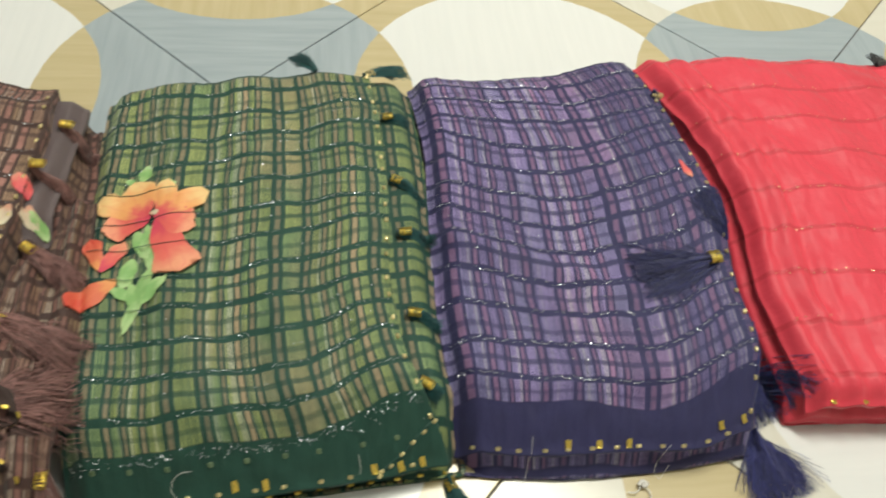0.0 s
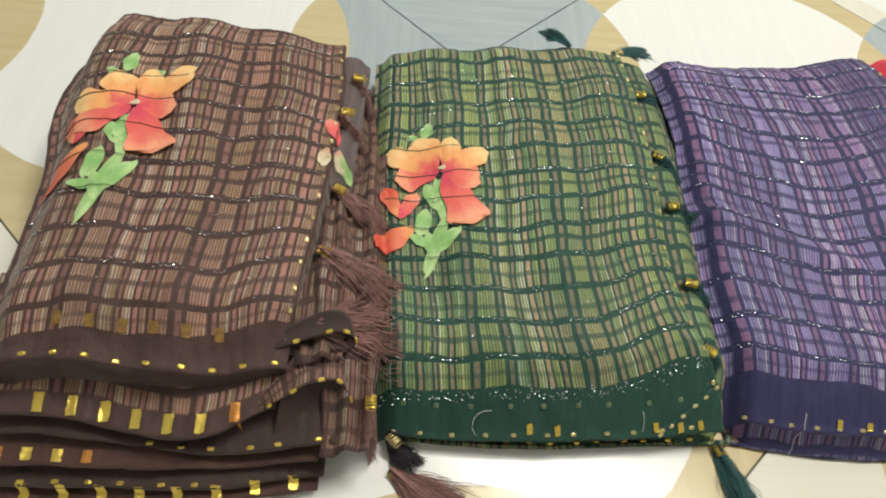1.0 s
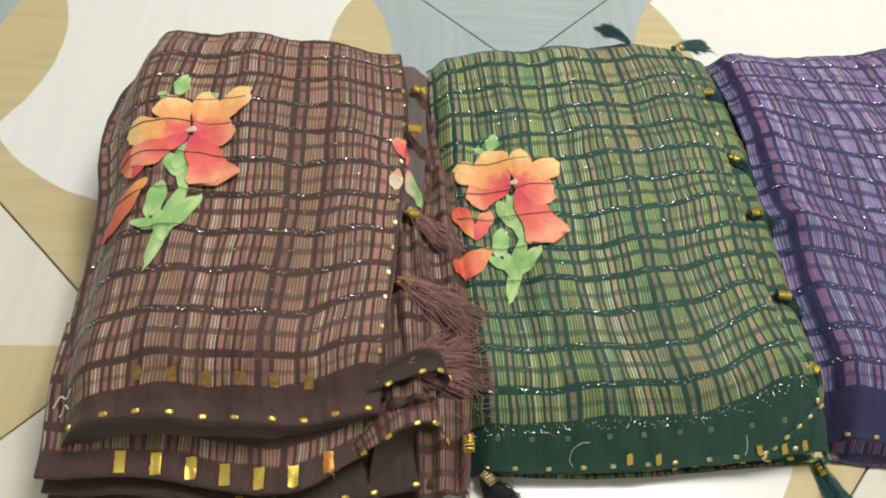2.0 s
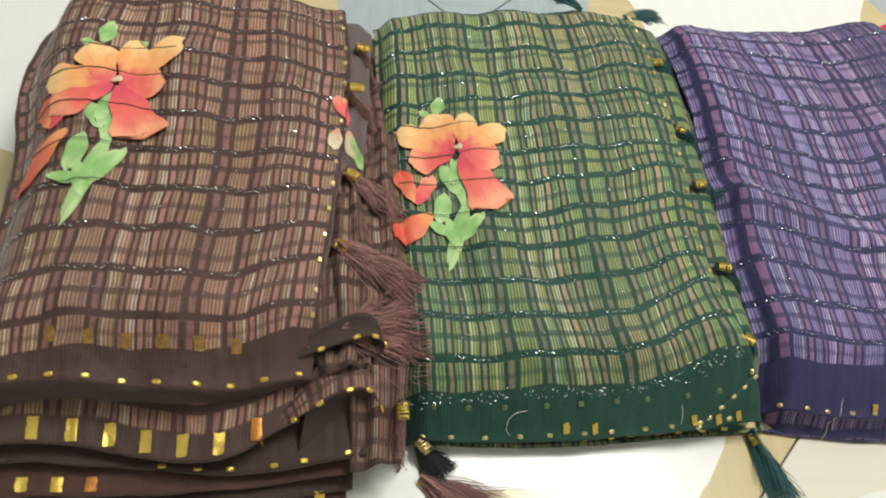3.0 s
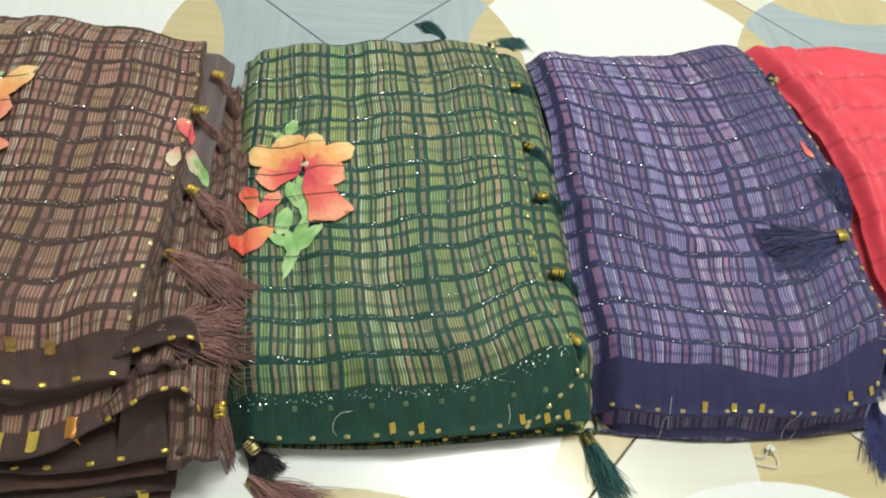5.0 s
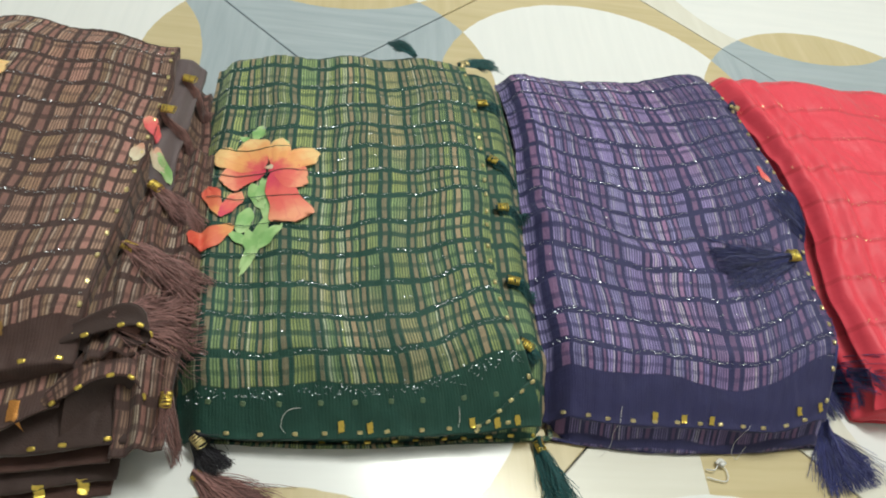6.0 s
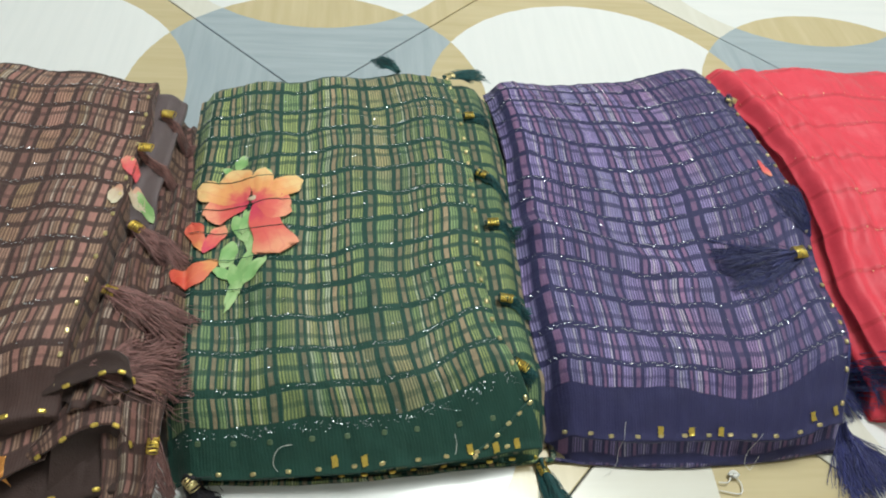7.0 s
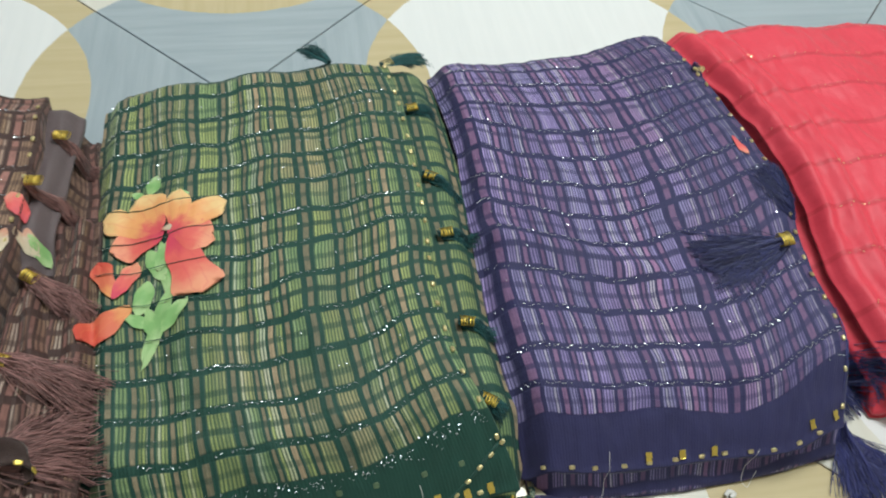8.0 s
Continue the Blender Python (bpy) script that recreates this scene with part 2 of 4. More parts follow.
TILE = tile_material("printed_tile")
TILE_B = tile_material("printed_tile_variant", True)
GROUT = plain_cloth("grout", (0.15, 0.145, 0.135), 0.3, 0.9, 0.0)
G_BASE, P_BASE, B_BASE = (0.009, 0.054, 0.039), (0.025, 0.024, 0.092), (0.058, 0.029, 0.025)
GREENS = (0.40, 0.50, 0.15), (0.58, 0.41, 0.25), (0.26, 0.43, 0.17)
LILACS = (0.42, 0.36, 0.74), (0.50, 0.26, 0.46), (0.34, 0.34, 0.64)
BROWNS = (0.55, 0.36, 0.25), (0.62, 0.30, 0.25), (0.45, 0.32, 0.16)
G_TOP = weave("green_check", G_BASE, *GREENS, border=0.038, body=0.24, gain=1.0)
G_LOW = weave("green_check_lower", G_BASE, *GREENS, border=-1.0, body=0.24, gain=1.0)
P_TOP = weave("purple_check", P_BASE, *LILACS, border=0.038, body=0.20, cell=0.022, gain=0.95, dull=0.5)
# purple and brown lower layers: same yarn colours, dimmed by a smaller gain
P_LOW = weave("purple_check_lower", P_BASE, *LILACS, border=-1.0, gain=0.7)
B_TOP = weave("brown_check", B_BASE, *BROWNS, border=0.038, cell=0.021, body=0.26, gain=0.90)
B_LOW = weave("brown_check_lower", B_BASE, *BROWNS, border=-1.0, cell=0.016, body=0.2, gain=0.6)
B_MID = weave("brown_check_bordered", B_BASE, *BROWNS, border=0.018, cell=0.019, gain=0.8, body=0.3)
G_PLAIN = plain_cloth("green_plain_cloth", (0.008, 0.055, 0.040))
B_PLAIN = plain_cloth("brown_plain_cloth", (0.038, 0.019, 0.016))
B_BAND = plain_cloth("brown_hem_cloth", (0.062, 0.025, 0.019))
B_MAUVE = plain_cloth("mauve_lining_cloth", (0.115, 0.085, 0.09), 0.12, 0.6)
RED = red_cloth("red_chiffon")
G_TASSEL = yarn_material("teal_tassel_yarn", (0.012, 0.085, 0.088))
P_TASSEL = yarn_material("navy_tassel_yarn", (0.030, 0.034, 0.15))
B_TASSEL = yarn_material("mauve_brown_tassel_yarn", (0.25, 0.125, 0.115))
K_TASSEL = yarn_material("black_tassel_yarn", (0.012, 0.010, 0.016))
GOLD = shiny("gold_foil", (0.93, 0.70, 0.16), 0.3)
PALE_GOLD = shiny("pale_gold_foil", (0.95, 0.80, 0.42), 0.3)
COPPER = shiny("copper_foil", (0.75, 0.34, 0.10), 0.35)
SILVER = shiny("silver_thread", (0.74, 0.76, 0.80), 0.25)
PETAL = petal_material("coral_petal", (0.84, 0.34, 0.20), (0.76, 0.13, 0.11), (0.66, 0.06, 0.11))
PETAL_Y = petal_material("amber_petal", (0.88, 0.60, 0.27), (0.84, 0.38, 0.14), (0.72, 0.10, 0.11))
PETAL_R = petal_material("red_petal", (0.66, 0.09, 0.06), (0.72, 0.17, 0.09), (0.80, 0.34, 0.12))
PETAL_P = petal_material("pink_petal", (0.80, 0.30, 0.22), (0.75, 0.12, 0.12), (0.65, 0.10, 0.12))
PETAL_W = petal_material("pale_petal", (0.70, 0.62, 0.45), (0.62, 0.50, 0.36), (0.60, 0.30, 0.20))
LEAF = petal_material("leaf_green", (0.46, 0.64, 0.30), (0.25, 0.47, 0.16), (0.38, 0.58, 0.24))
VEILED = plain_cloth("veiled_gold", (0.22, 0.125, 0.03), 0.9, 0.45, 0.0, 200)
VEILED_G = plain_cloth("veiled_gold_under_green", (0.10, 0.15, 0.08), 0.5, 0.5, 0.0, 200)
THREAD = plain_cloth("white_thread", (0.78, 0.76, 0.72), 0.1)
WALL = wall_paint("wall_paint", (0.80, 0.79, 0.75))
CEIL = wall_paint("ceiling_paint", (0.84, 0.84, 0.82))
WOOD = wall_paint("window_paint", (0.75, 0.73, 0.68))


# ---------------------------------------------------------------- mesh helpers
def mesh_ob(name, verts, faces, mat, parent=None, uvs=None, smooth=True, label=""):
    me = bpy.data.meshes.new(name)
    me.from_pydata([tuple(v) for v in verts], [], faces)
    if smooth:
        me.shade_smooth()
    if uvs is not None:
        lay = me.uv_layers.new(name="UVMap")
        idx = np.empty(len(me.loops), dtype=np.int32)
        me.loops.foreach_get("vertex_index", idx)
        lay.data.foreach_set("uv", np.asarray(uvs, dtype=np.float32)[idx].ravel())
    for one in mat if isinstance(mat, list) else [mat]:
        me.materials.append(one)
    ob = new(name, me)
    if parent is not None:
        ob.parent = parent
    if label:
        tagged(ob, label)
    return ob


def box(name, lo, hi, mat, parent=None):
    (x0, y0, z0), (x1, y1, z1) = lo, hi
    v = [(x, y, z) for x in (x0, x1) for y in (y0, y1) for z in (z0, z1)]
    f = [(0, 1, 3, 2), (4, 6, 7, 5), (0, 4, 5, 1), (2, 3, 7, 6), (0, 2, 6, 4), (1, 5, 7, 3)]
    return mesh_ob(name, v, f, mat, parent, smooth=False)


def thing(name, label, category, group="", at=(0, 0, 0)):
    ob = new(name)
    ob.empty_display_size = 0.05
    ob.location = at
    return tagged(ob, label, category, group)


def spline(*knots):
    """Smooth curve through evenly spaced knots, for t in 0..1."""
    k = [float(a) for a in knots]

    def at(t):
        if len(k) == 1:
            return k[0]
        s = min(max(t, 0.0), 1.0) * (len(k) - 1)
        i = min(int(s), len(k) - 2)
        f = s - i
        p0, p1, p2, p3 = k[max(i - 1, 0)], k[i], k[i + 1], k[min(i + 2, len(k) - 1)]
        return p1 + 0.5 * f * (p2 - p0 + f * (2 * p0 - 5 * p1 + 4 * p2 - p3 + f * (3 * (p1 - p2) + p3 - p0)))

    return at


def smooth01(x):
    x = min(max(x, 0.0), 1.0)
    return x * x * (3 - 2 * x)


class Sheet:
    """A folded layer of cloth. left and right give x along v, front and back give y along u, height gives z at (u, v)."""

    def __init__(self, left, right, front, back, height, rows=()):
        """rows: distances of the woven rows from the front edge, each at four places across the cloth."""
        self.rows, self.cache = [spline(*r) for r in rows], {}
        self.left, self.right, self.front, self.back, self.height = left, right, front, back, height
        self.w, self.h = right(0.5) - left(0.5), back(0.5) - front(0.5)

    def at(self, u, v, lift=0.0):
        x = self.left(v) * (1 - u) + self.right(v) * u
        y = self.front(u) * (1 - v) + self.back(u) * v
        return Vector((x, y, self.height(u, v) + lift))

    def knots(self, u):
        key = round(u, 3)
        if key not in self.cache:
            self.cache[key] = [0.0] + [r((key - 0.03) / 0.94) for r in self.rows] + [self.h + 0.001]
        return self.cache[key]

    def uv(self, u, v):
        """Metres on the cloth; where rows are given, the second counts 38 mm from row to row."""
        if not self.rows:
            return (u - 0.5) * self.w, v * self.h
        k = self.knots(u)
        return (u - 0.5) * self.w, float(np.interp(v * self.h, k, [0.038 * i for i in range(len(k))]))

    def v_of(self, u, along):
        if not self.rows:
            return along / self.h
        k = self.knots(u)
        return float(np.interp(along, [0.038 * i for i in range(len(k))], k)) / self.h

    def build(self, name, mat, parent, rim, nu=110, nv=130, crinkle=0.0018, seed=0.0, label=""):
        """rim: rings of (outward, down) that close the layer's edge, from the top surface down."""
        verts, uvs, faces = [], [], []
        for j in range(nv + 1):
            for i in range(nu + 1):
                u, v = i / nu, j / nv
                p = self.at(u, v)
                q = Vector((p.x * 60, p.y * 45, seed))
                p.z += crinkle * noise.noise(q) + crinkle * 0.8 * noise.noise(Vector((p.x * 150, p.y * 40, seed + 5)))
                verts.append(p)
                uvs.append(self.uv(u, v))
        row = nu + 1
        faces = [(j * row + i, j * row + i + 1, (j + 1) * row + i + 1, (j + 1) * row + i) for j in range(nv) for i in range(nu)]
        loop = [i for i in range(nu + 1)] + [j * row + nu for j in range(1, nv + 1)]
        loop += [nv * row + i for i in range(nu - 1, -1, -1)] + [j * row for j in range(nv - 1, 0, -1)]
        n = len(loop)
        outs = []
        for a in range(n):
            d = verts[loop[(a + 2) % n]] - verts[loop[a - 2]]
            outs.append(Vector((d.y, -d.x, 0)).normalized())
        prev = loop
        for r, (out, down) in enumerate(rim):
            ring = []
            for a in range(n):
                p = verts[loop[a]]
                wob = 0.0016 * noise.noise(Vector((p.x * 25, p.y * 25, seed + r * 3.1))) * min(1, r)
                z = max(p.z - down * (1 + 25 * wob), 0.0006 + 0.0002 * r) if down < 0.9 else 0.0005
                ring.append(len(verts))
                verts.append(Vector((p.x, p.y, 0)) + outs[a] * (out + wob * 1.6) + Vector((0, 0, z)))
                su, sv = uvs[loop[a]]
                uvs.append((su + outs[a].x * min(down, 0.08), sv + outs[a].y * min(down, 0.08)))
            for a in range(n):
                c = (a + 1) % n
                faces.append((prev[c], prev[a], ring[a], ring[c]))
            prev = ring
        return mesh_ob(name, verts, faces, mat, parent, uvs, label=label)


# distances of the woven rows from the front edge, left to right across each cloth; the first is the top of the plain border
GREEN_ROWS = ((0.030, 0.035, 0.036, 0.053), (0.056, 0.061, 0.063, 0.084), (0.096, 0.099, 0.096, 0.120), (0.133, 0.134, 0.133, 0.150),
              (0.168, 0.171, 0.170, 0.184), (0.210, 0.205, 0.208, 0.219), (0.246, 0.245, 0.244, 0.261), (0.279, 0.281, 0.282, 0.289),
              (0.322, 0.317, 0.322, 0.327), (0.355, 0.354, 0.360, 0.364), (0.400, 0.392, 0.397, 0.408), (0.433, 0.432, 0.432, 0.445), (0.470, 0.471, 0.473, 0.476))
PURPLE_ROWS = ((0.037, 0.040, 0.031, 0.055), (0.063, 0.061, 0.055, 0.075), (0.098, 0.100, 0.091, 0.119), (0.147, 0.137, 0.130, 0.152),
               (0.196, 0.171, 0.167, 0.179), (0.241, 0.215, 0.217, 0.233), (0.285, 0.251, 0.256, 0.272), (0.321, 0.292, 0.292, 0.311),
               (0.361, 0.328, 0.335, 0.352), (0.405, 0.369, 0.368, 0.387), (0.431, 0.418, 0.414, 0.411), (0.460, 0.456, 0.444, 0.446), (0.485, 0.483, 0.477, 0.479))
BROWN_ROWS = ((0.014, 0.021, 0.025, 0.036), (0.034, 0.045, 0.048, 0.056), (0.072, 0.083, 0.084, 0.100), (0.113, 0.123, 0.123, 0.132),
              (0.158, 0.164, 0.161, 0.170), (0.203, 0.204, 0.202, 0.208), (0.250, 0.247, 0.240, 0.247), (0.286, 0.285, 0.285, 0.283),
              (0.310, 0.315, 0.321, 0.318), (0.342, 0.350, 0.359, 0.361), (0.374, 0.380, 0.392, 0.402))

THIN = [(0.0012, 0.0008), (0.0016, 0.0022), (0.0008, 0.0040), (-0.006, 0.0055)]


def layered_rim(layers, thick):
    """Rim of a stack: one soft bulge for each folded layer, down to the floor."""
    rim = [(0.002, 0.0015)]
    for a in range(layers):
        d = a * thick
        rim += [(0.0045, d + thick * 0.35), (0.0045, d + thick * 0.62), (0.0008, d + thick * 0.93)]
    return rim + [(0.003, 0.95)]


def folds(x, y, seed, amount):
    """Broad soft waves of cloth that lies loosely."""
    a = noise.noise(Vector((x * 7, y * 4.0, seed)))
    b = noise.noise(Vector((x * 16, y * 9, seed + 9)))
    return amount * (a + 0.45 * b)


solids = []   # meshes that things lie on


def support(ob):
    solids.append(ob)
    return ob


def surface():
    """All cloth and the floor as one tree, to lay small things on."""
    vs, fs = [(-3, -3, 0), (3, -3, 0), (3, 3, 0), (-3, 3, 0)], [(0, 1, 2, 3)]
    for ob in solids:
        o = len(vs)
        vs += [tuple(v.co) for v in ob.data.vertices]
        fs += [tuple(o + i for i in p.vertices) for p in ob.data.polygons]
    return BVHTree.FromPolygons(vs, fs)


def fall(tree, x, y):
    hit, normal, _, _ = tree.ray_cast(Vector((x, y, 1.0)), Vector((0, 0, -1)))
    return (hit.z, normal) if hit else (0.0, Vector((0, 0, 1)))


# ---------------------------------------------------------------- room
XA, XB, YA, YB, HIGH = -2.4, 2.4, -2.0, 2.8, 2.75
# walls and ceiling out of view, added to close the room and bounce light
tagged(box("wall_north", (XA - 0.15, YB, 0), (XB + 0.15, YB + 0.15, HIGH), WALL), kind="structure")
tagged(box("wall_south", (XA - 0.15, YA - 0.15, 0), (XB + 0.15, YA, HIGH), WALL), kind="structure")
tagged(box("wall_east", (XB, YA, 0), (XB + 0.15, YB, HIGH), WALL), kind="structure")
tagged(box("ceiling", (XA - 0.15, YA - 0.15, HIGH), (XB + 0.15, YB + 0.15, HIGH + 0.12), CEIL), kind="structure")
west = tagged(new("wall_west"), kind="structure")
for lo, hi in (((YA, 0), (0.5, HIGH)), ((1.9, 0), (YB, HIGH)), ((0.5, 0), (1.9, 0.9)), ((0.5, 2.2), (1.9, HIGH))):
    box("wall_panel", (XA - 0.15, lo[0], lo[1]), (XA, hi[0], hi[1]), WALL, west)
# unseen window, added to go with the side fill lamp
win = tagged(new("added_window_1"), kind="structure")
for lo, hi in (((0.5, 0.9), (0.56, 2.2)), ((1.84, 0.9), (1.9, 2.2)), ((0.56, 0.9), (1.84, 0.96)), ((0.56, 2.14), (1.84, 2.2))):
    box("added_window_frame", (XA - 0.10, lo[0], lo[1]), (XA - 0.04, hi[0], hi[1]), WOOD, win)

floor = tagged(box("floor", (XA, YA, -0.08), (XB, YB, -0.0075), GROUT), kind="structure")
CX, CY = -0.368, 0.263   # centre of one tile


def tile_mesh():
    s, b, t = 0.3 - 0.0009, 0.0010, 0.006
    c45 = math.sqrt(0.5)
    v = []
    for half, z in ((s, -t), (s, -b * 0.8), (s - b, 0.0)):
        for x, y in ((-half, -half), (half, -half), (half, half), (-half, half)):
            v.append(((x - y) * c45, (x + y) * c45, z))
    f = [(8, 9, 10, 11)] + [(r * 4 + i, r * 4 + (i + 1) % 4, r * 4 + 4 + (i + 1) % 4, r * 4 + 4 + i) for r in range(2) for i in range(4)]
    me = bpy.data.meshes.new("floor_tile")
    me.from_pydata(v, [], f)
    return me


tile_a = tile_mesh()
tile_a.materials.append(TILE)
tile_b = tile_a.copy()
tile_b.materials[0] = TILE_B


def cut_tile(m):
    """A tile sawn off along the walls."""
    bm = bmesh.new()
    bm.from_mesh(tile_a)
    inv = m.inverted()
    for co, no in (((XA, 0, 0), (-1, 0, 0)), ((XB, 0, 0), (1, 0, 0)), ((0, YA, 0), (0, -1, 0)), ((0, YB, 0), (0, 1, 0))):
        bmesh.ops.bisect_plane(bm, geom=bm.verts[:] + bm.edges[:] + bm.faces[:], plane_co=inv @ Vector(co), plane_no=inv.to_3x3() @ Vector(no), clear_outer=True)
    me = bpy.data.meshes.new("cut_tile")
    bm.to_mesh(me)
    bm.free()
    if len(me.polygons) < 2:
        return None
    me.materials.append(TILE)
    return me


for i in range(-9, 11):
    for j in range(-9, 11):
        if (i + j) % 2:
            continue
        x, y = CX + i * D, CY + j * D
        if not (XA - 0.4 < x < XB + 0.4 and YA - 0.4 < y < YB + 0.4):
            continue
        odd, turn = (i, j) == (1, 1), radians(90) if i % 2 else 0
        me = tile_b if odd else tile_a
        m = Matrix.Translation((x, y, -0.0014)) @ Matrix.Rotation(turn, 4, "Z")
        if not (XA + 0.43 < x < XB - 0.43 and YA + 0.43 < y < YB - 0.43):
            me = cut_tile(m)
            if not me:
                continue
        ob = new("floor_tile", me)
        ob.parent = floor
        ob.location, ob.rotation_euler = (x, y, -0.0014), (0, 0, turn)


# ---------------------------------------------------------------- green saree
def edge_drop(u, v, w, h, left=0.0, right=0.0, front=0.0, back=0.0, reach=0.03):
    """How far the cloth sinks towards its edges."""
    d = 0.0
    for amount, far in ((left, u * w), (right, (1 - u) * w), (front, v * h), (back, (1 - v) * h)):
        if amount:
            s = 1 - smooth01(far / reach)
            d += amount * s * s
    return d


green = thing("folded_saree", "folded dark green checked saree with orange flowers, on tiled floor", "saree", "folded sarees in a row")


def green_low(u, v):
    x, y = -0.47 + 0.35 * u, 0.14 + 0.51 * v
    z = 0.056 + 0.010 * math.sin(v * 3.1) + 0.009 * u - 0.040 * (1 - smooth01(v / 0.15)) + folds(x, y, 4.0, 0.0050)
    return z - edge_drop(u, v, 0.35, 0.5, 0.02, 0.022, 0.02, 0.012, 0.028)


g_body = Sheet(spline(-0.460, -0.468, -0.478, -0.485, -0.489), spline(-0.106, -0.118, -0.120, -0.122, -0.128),
               spline(0.139, 0.136, 0.138, 0.145, 0.150), spline(0.628, 0.638, 0.650, 0.655, 0.655), green_low)
support(g_body.build("folded_base", G_LOW, green, layered_rim(4, 0.012), 90, 110, seed=1.0))


def green_high(u, v):
    x, y = -0.47 + 0.31 * u, 0.14 + 0.51 * v
    z = 0.072 + 0.008 * math.sin(v * 3.0) + 0.013 * u - 0.046 * (1 - smooth01((v + 0.015) / 0.16)) + folds(x, y, 4.0, 0.0055)
    z += 0.0035 * math.sin((u * 0.9 + v * 0.12) * 24) * smooth01(v / 0.3)
    return z - edge_drop(u, v, 0.31, 0.5, 0.022, 0.003, 0.006, 0.014, 0.03)


g_top = Sheet(spline(-0.466, -0.473, -0.483, -0.489, -0.492), spline(-0.122, -0.157, -0.170, -0.167, -0.168, -0.172, -0.182),
              spline(0.133, 0.131, 0.133, 0.140, 0.150), spline(0.624, 0.634, 0.646, 0.652, 0.652), green_high, GREEN_ROWS)
support(g_top.build("top_layer", G_TOP, green, THIN, 130, 170, seed=2.0))

# ---------------------------------------------------------------- purple saree
purple = thing("folded_saree", "folded navy and purple checked saree with silver lines, on the floor", "saree", "folded sarees in a row")


def purple_low(u, v):
    x, y = -0.12 + 0.35 * u, 0.15 + 0.51 * v
    z = 0.044 + 0.014 * u + 0.008 * math.sin(v * 3.1) - 0.022 * (1 - smooth01(v / 0.15)) + folds(x, y, 14.0, 0.006) + 0.0035 * math.sin(u * 6.2 + 0.6 + 1.6 * v)
    return z - edge_drop(u, v, 0.35, 0.5, 0.016, 0.03, 0.02, 0.012, 0.03)


p_body = Sheet(spline(-0.102, -0.114, -0.116, -0.112, -0.122), spline(0.204, 0.216, 0.224, 0.212, 0.182),
               spline(0.150, 0.142, 0.141, 0.145, 0.154), spline(0.652, 0.652, 0.656, 0.664, 0.678), purple_low)
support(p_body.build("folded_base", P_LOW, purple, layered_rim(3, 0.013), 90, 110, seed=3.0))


def purple_high(u, v):
    x, y = -0.12 + 0.31 * u, 0.15 + 0.51 * v
    z = 0.063 + 0.018 * u + 0.008 * math.sin(v * 3.0) - 0.030 * (1 - smooth01((v + 0.01) / 0.15)) + folds(x, y, 14.0, 0.007) + 0.0045 * math.sin(u * 6.2 + 0.6 + 1.6 * v)
    # a long soft ridge that runs aslant, and a hollow beside it
    ridge = (v - 0.47 + 0.25 * u)
    z += 0.007 * math.exp(-(ridge / 0.035) ** 2) * smooth01((0.75 - u) / 0.3) - 0.006 * math.exp(-((ridge - 0.12) / 0.09) ** 2)
    return z - edge_drop(u, v, 0.31, 0.5, 0.02, 0.004, 0.006, 0.006, 0.03)


p_top = Sheet(spline(-0.110, -0.119, -0.119, -0.114, -0.126), spline(0.184, 0.199, 0.203, 0.210, 0.210, 0.200, 0.188, 0.168),
              spline(0.164, 0.153, 0.151, 0.151, 0.148, 0.162), spline(0.654, 0.654, 0.658, 0.664, 0.672), purple_high, PURPLE_ROWS)
support(p_top.build("top_layer", P_TOP, purple, THIN, 130, 170, seed=4.0))

# ---------------------------------------------------------------- red saree
red = thing("folded_saree", "folded bright red sheer chiffon saree with fine cross lines", "saree", "folded sarees in a row")


def red_low(u, v):
    x, y = 0.23 + 0.4 * u, 0.18 + 0.52 * v
    z = 0.038 + 0.006 * math.sin(v * 3.1) + 0.012 * smooth01((0.16 - u) / 0.1) + folds(x, y, 22.0, 0.004)
    return z - edge_drop(u, v, 0.4, 0.5, 0.02, 0.02, 0.02, 0.012, 0.03)


r_body = Sheet(spline(0.250, 0.242, 0.254, 0.236, 0.200), spline(0.63, 0.635, 0.64, 0.64, 0.63),
               spline(0.184, 0.180, 0.178, 0.178), spline(0.702, 0.706, 0.708, 0.702), red_low)
support(r_body.build("folded_base", RED, red, layered_rim(3, 0.012), 90, 110, seed=5.0))


def red_high(u, v):
    x, y = 0.25 + 0.37 * u, 0.18 + 0.52 * v
    z = 0.064 + 0.008 * math.sin(v * 3.0) + folds(x, y, 24.0, 0.006)
    # two rolled folds along the inner edge, soft slanting waves further out
    near = smooth01((0.30 - u) / 0.18)
    z += near * (0.0032 * math.sin(u * 70 - 1.2 + 1.3 * math.sin(v * 4.5)) + 0.004 * noise.noise(Vector((u * 12, v * 5, 7))))
    z += (1 - near) * 0.004 * math.sin((u + 0.4 * v) * 19.0 + 2.0 * noise.noise(Vector((u * 3, v * 3, 2))))
    z -= 0.0010 * math.cos(2 * math.pi * v * 0.52 / 0.062)
    return z - edge_drop(u, v, 0.37, 0.5, 0.016, 0.01, 0.012, 0.010, 0.022)


r_top = Sheet(spline(0.258, 0.248, 0.262, 0.242, 0.200), spline(0.62, 0.625, 0.63, 0.63, 0.62),
              spline(0.180, 0.174, 0.170, 0.170), spline(0.706, 0.711, 0.713, 0.707), red_high)
support(r_top.build("top_layer", RED, red, THIN, 130, 150, crinkle=0.0016, seed=6.0))

# ---------------------------------------------------------------- brown saree
brown = thing("folded_saree", "thick folded brown checked saree with orange flowers and gold hems", "saree", "folded sarees in a row")


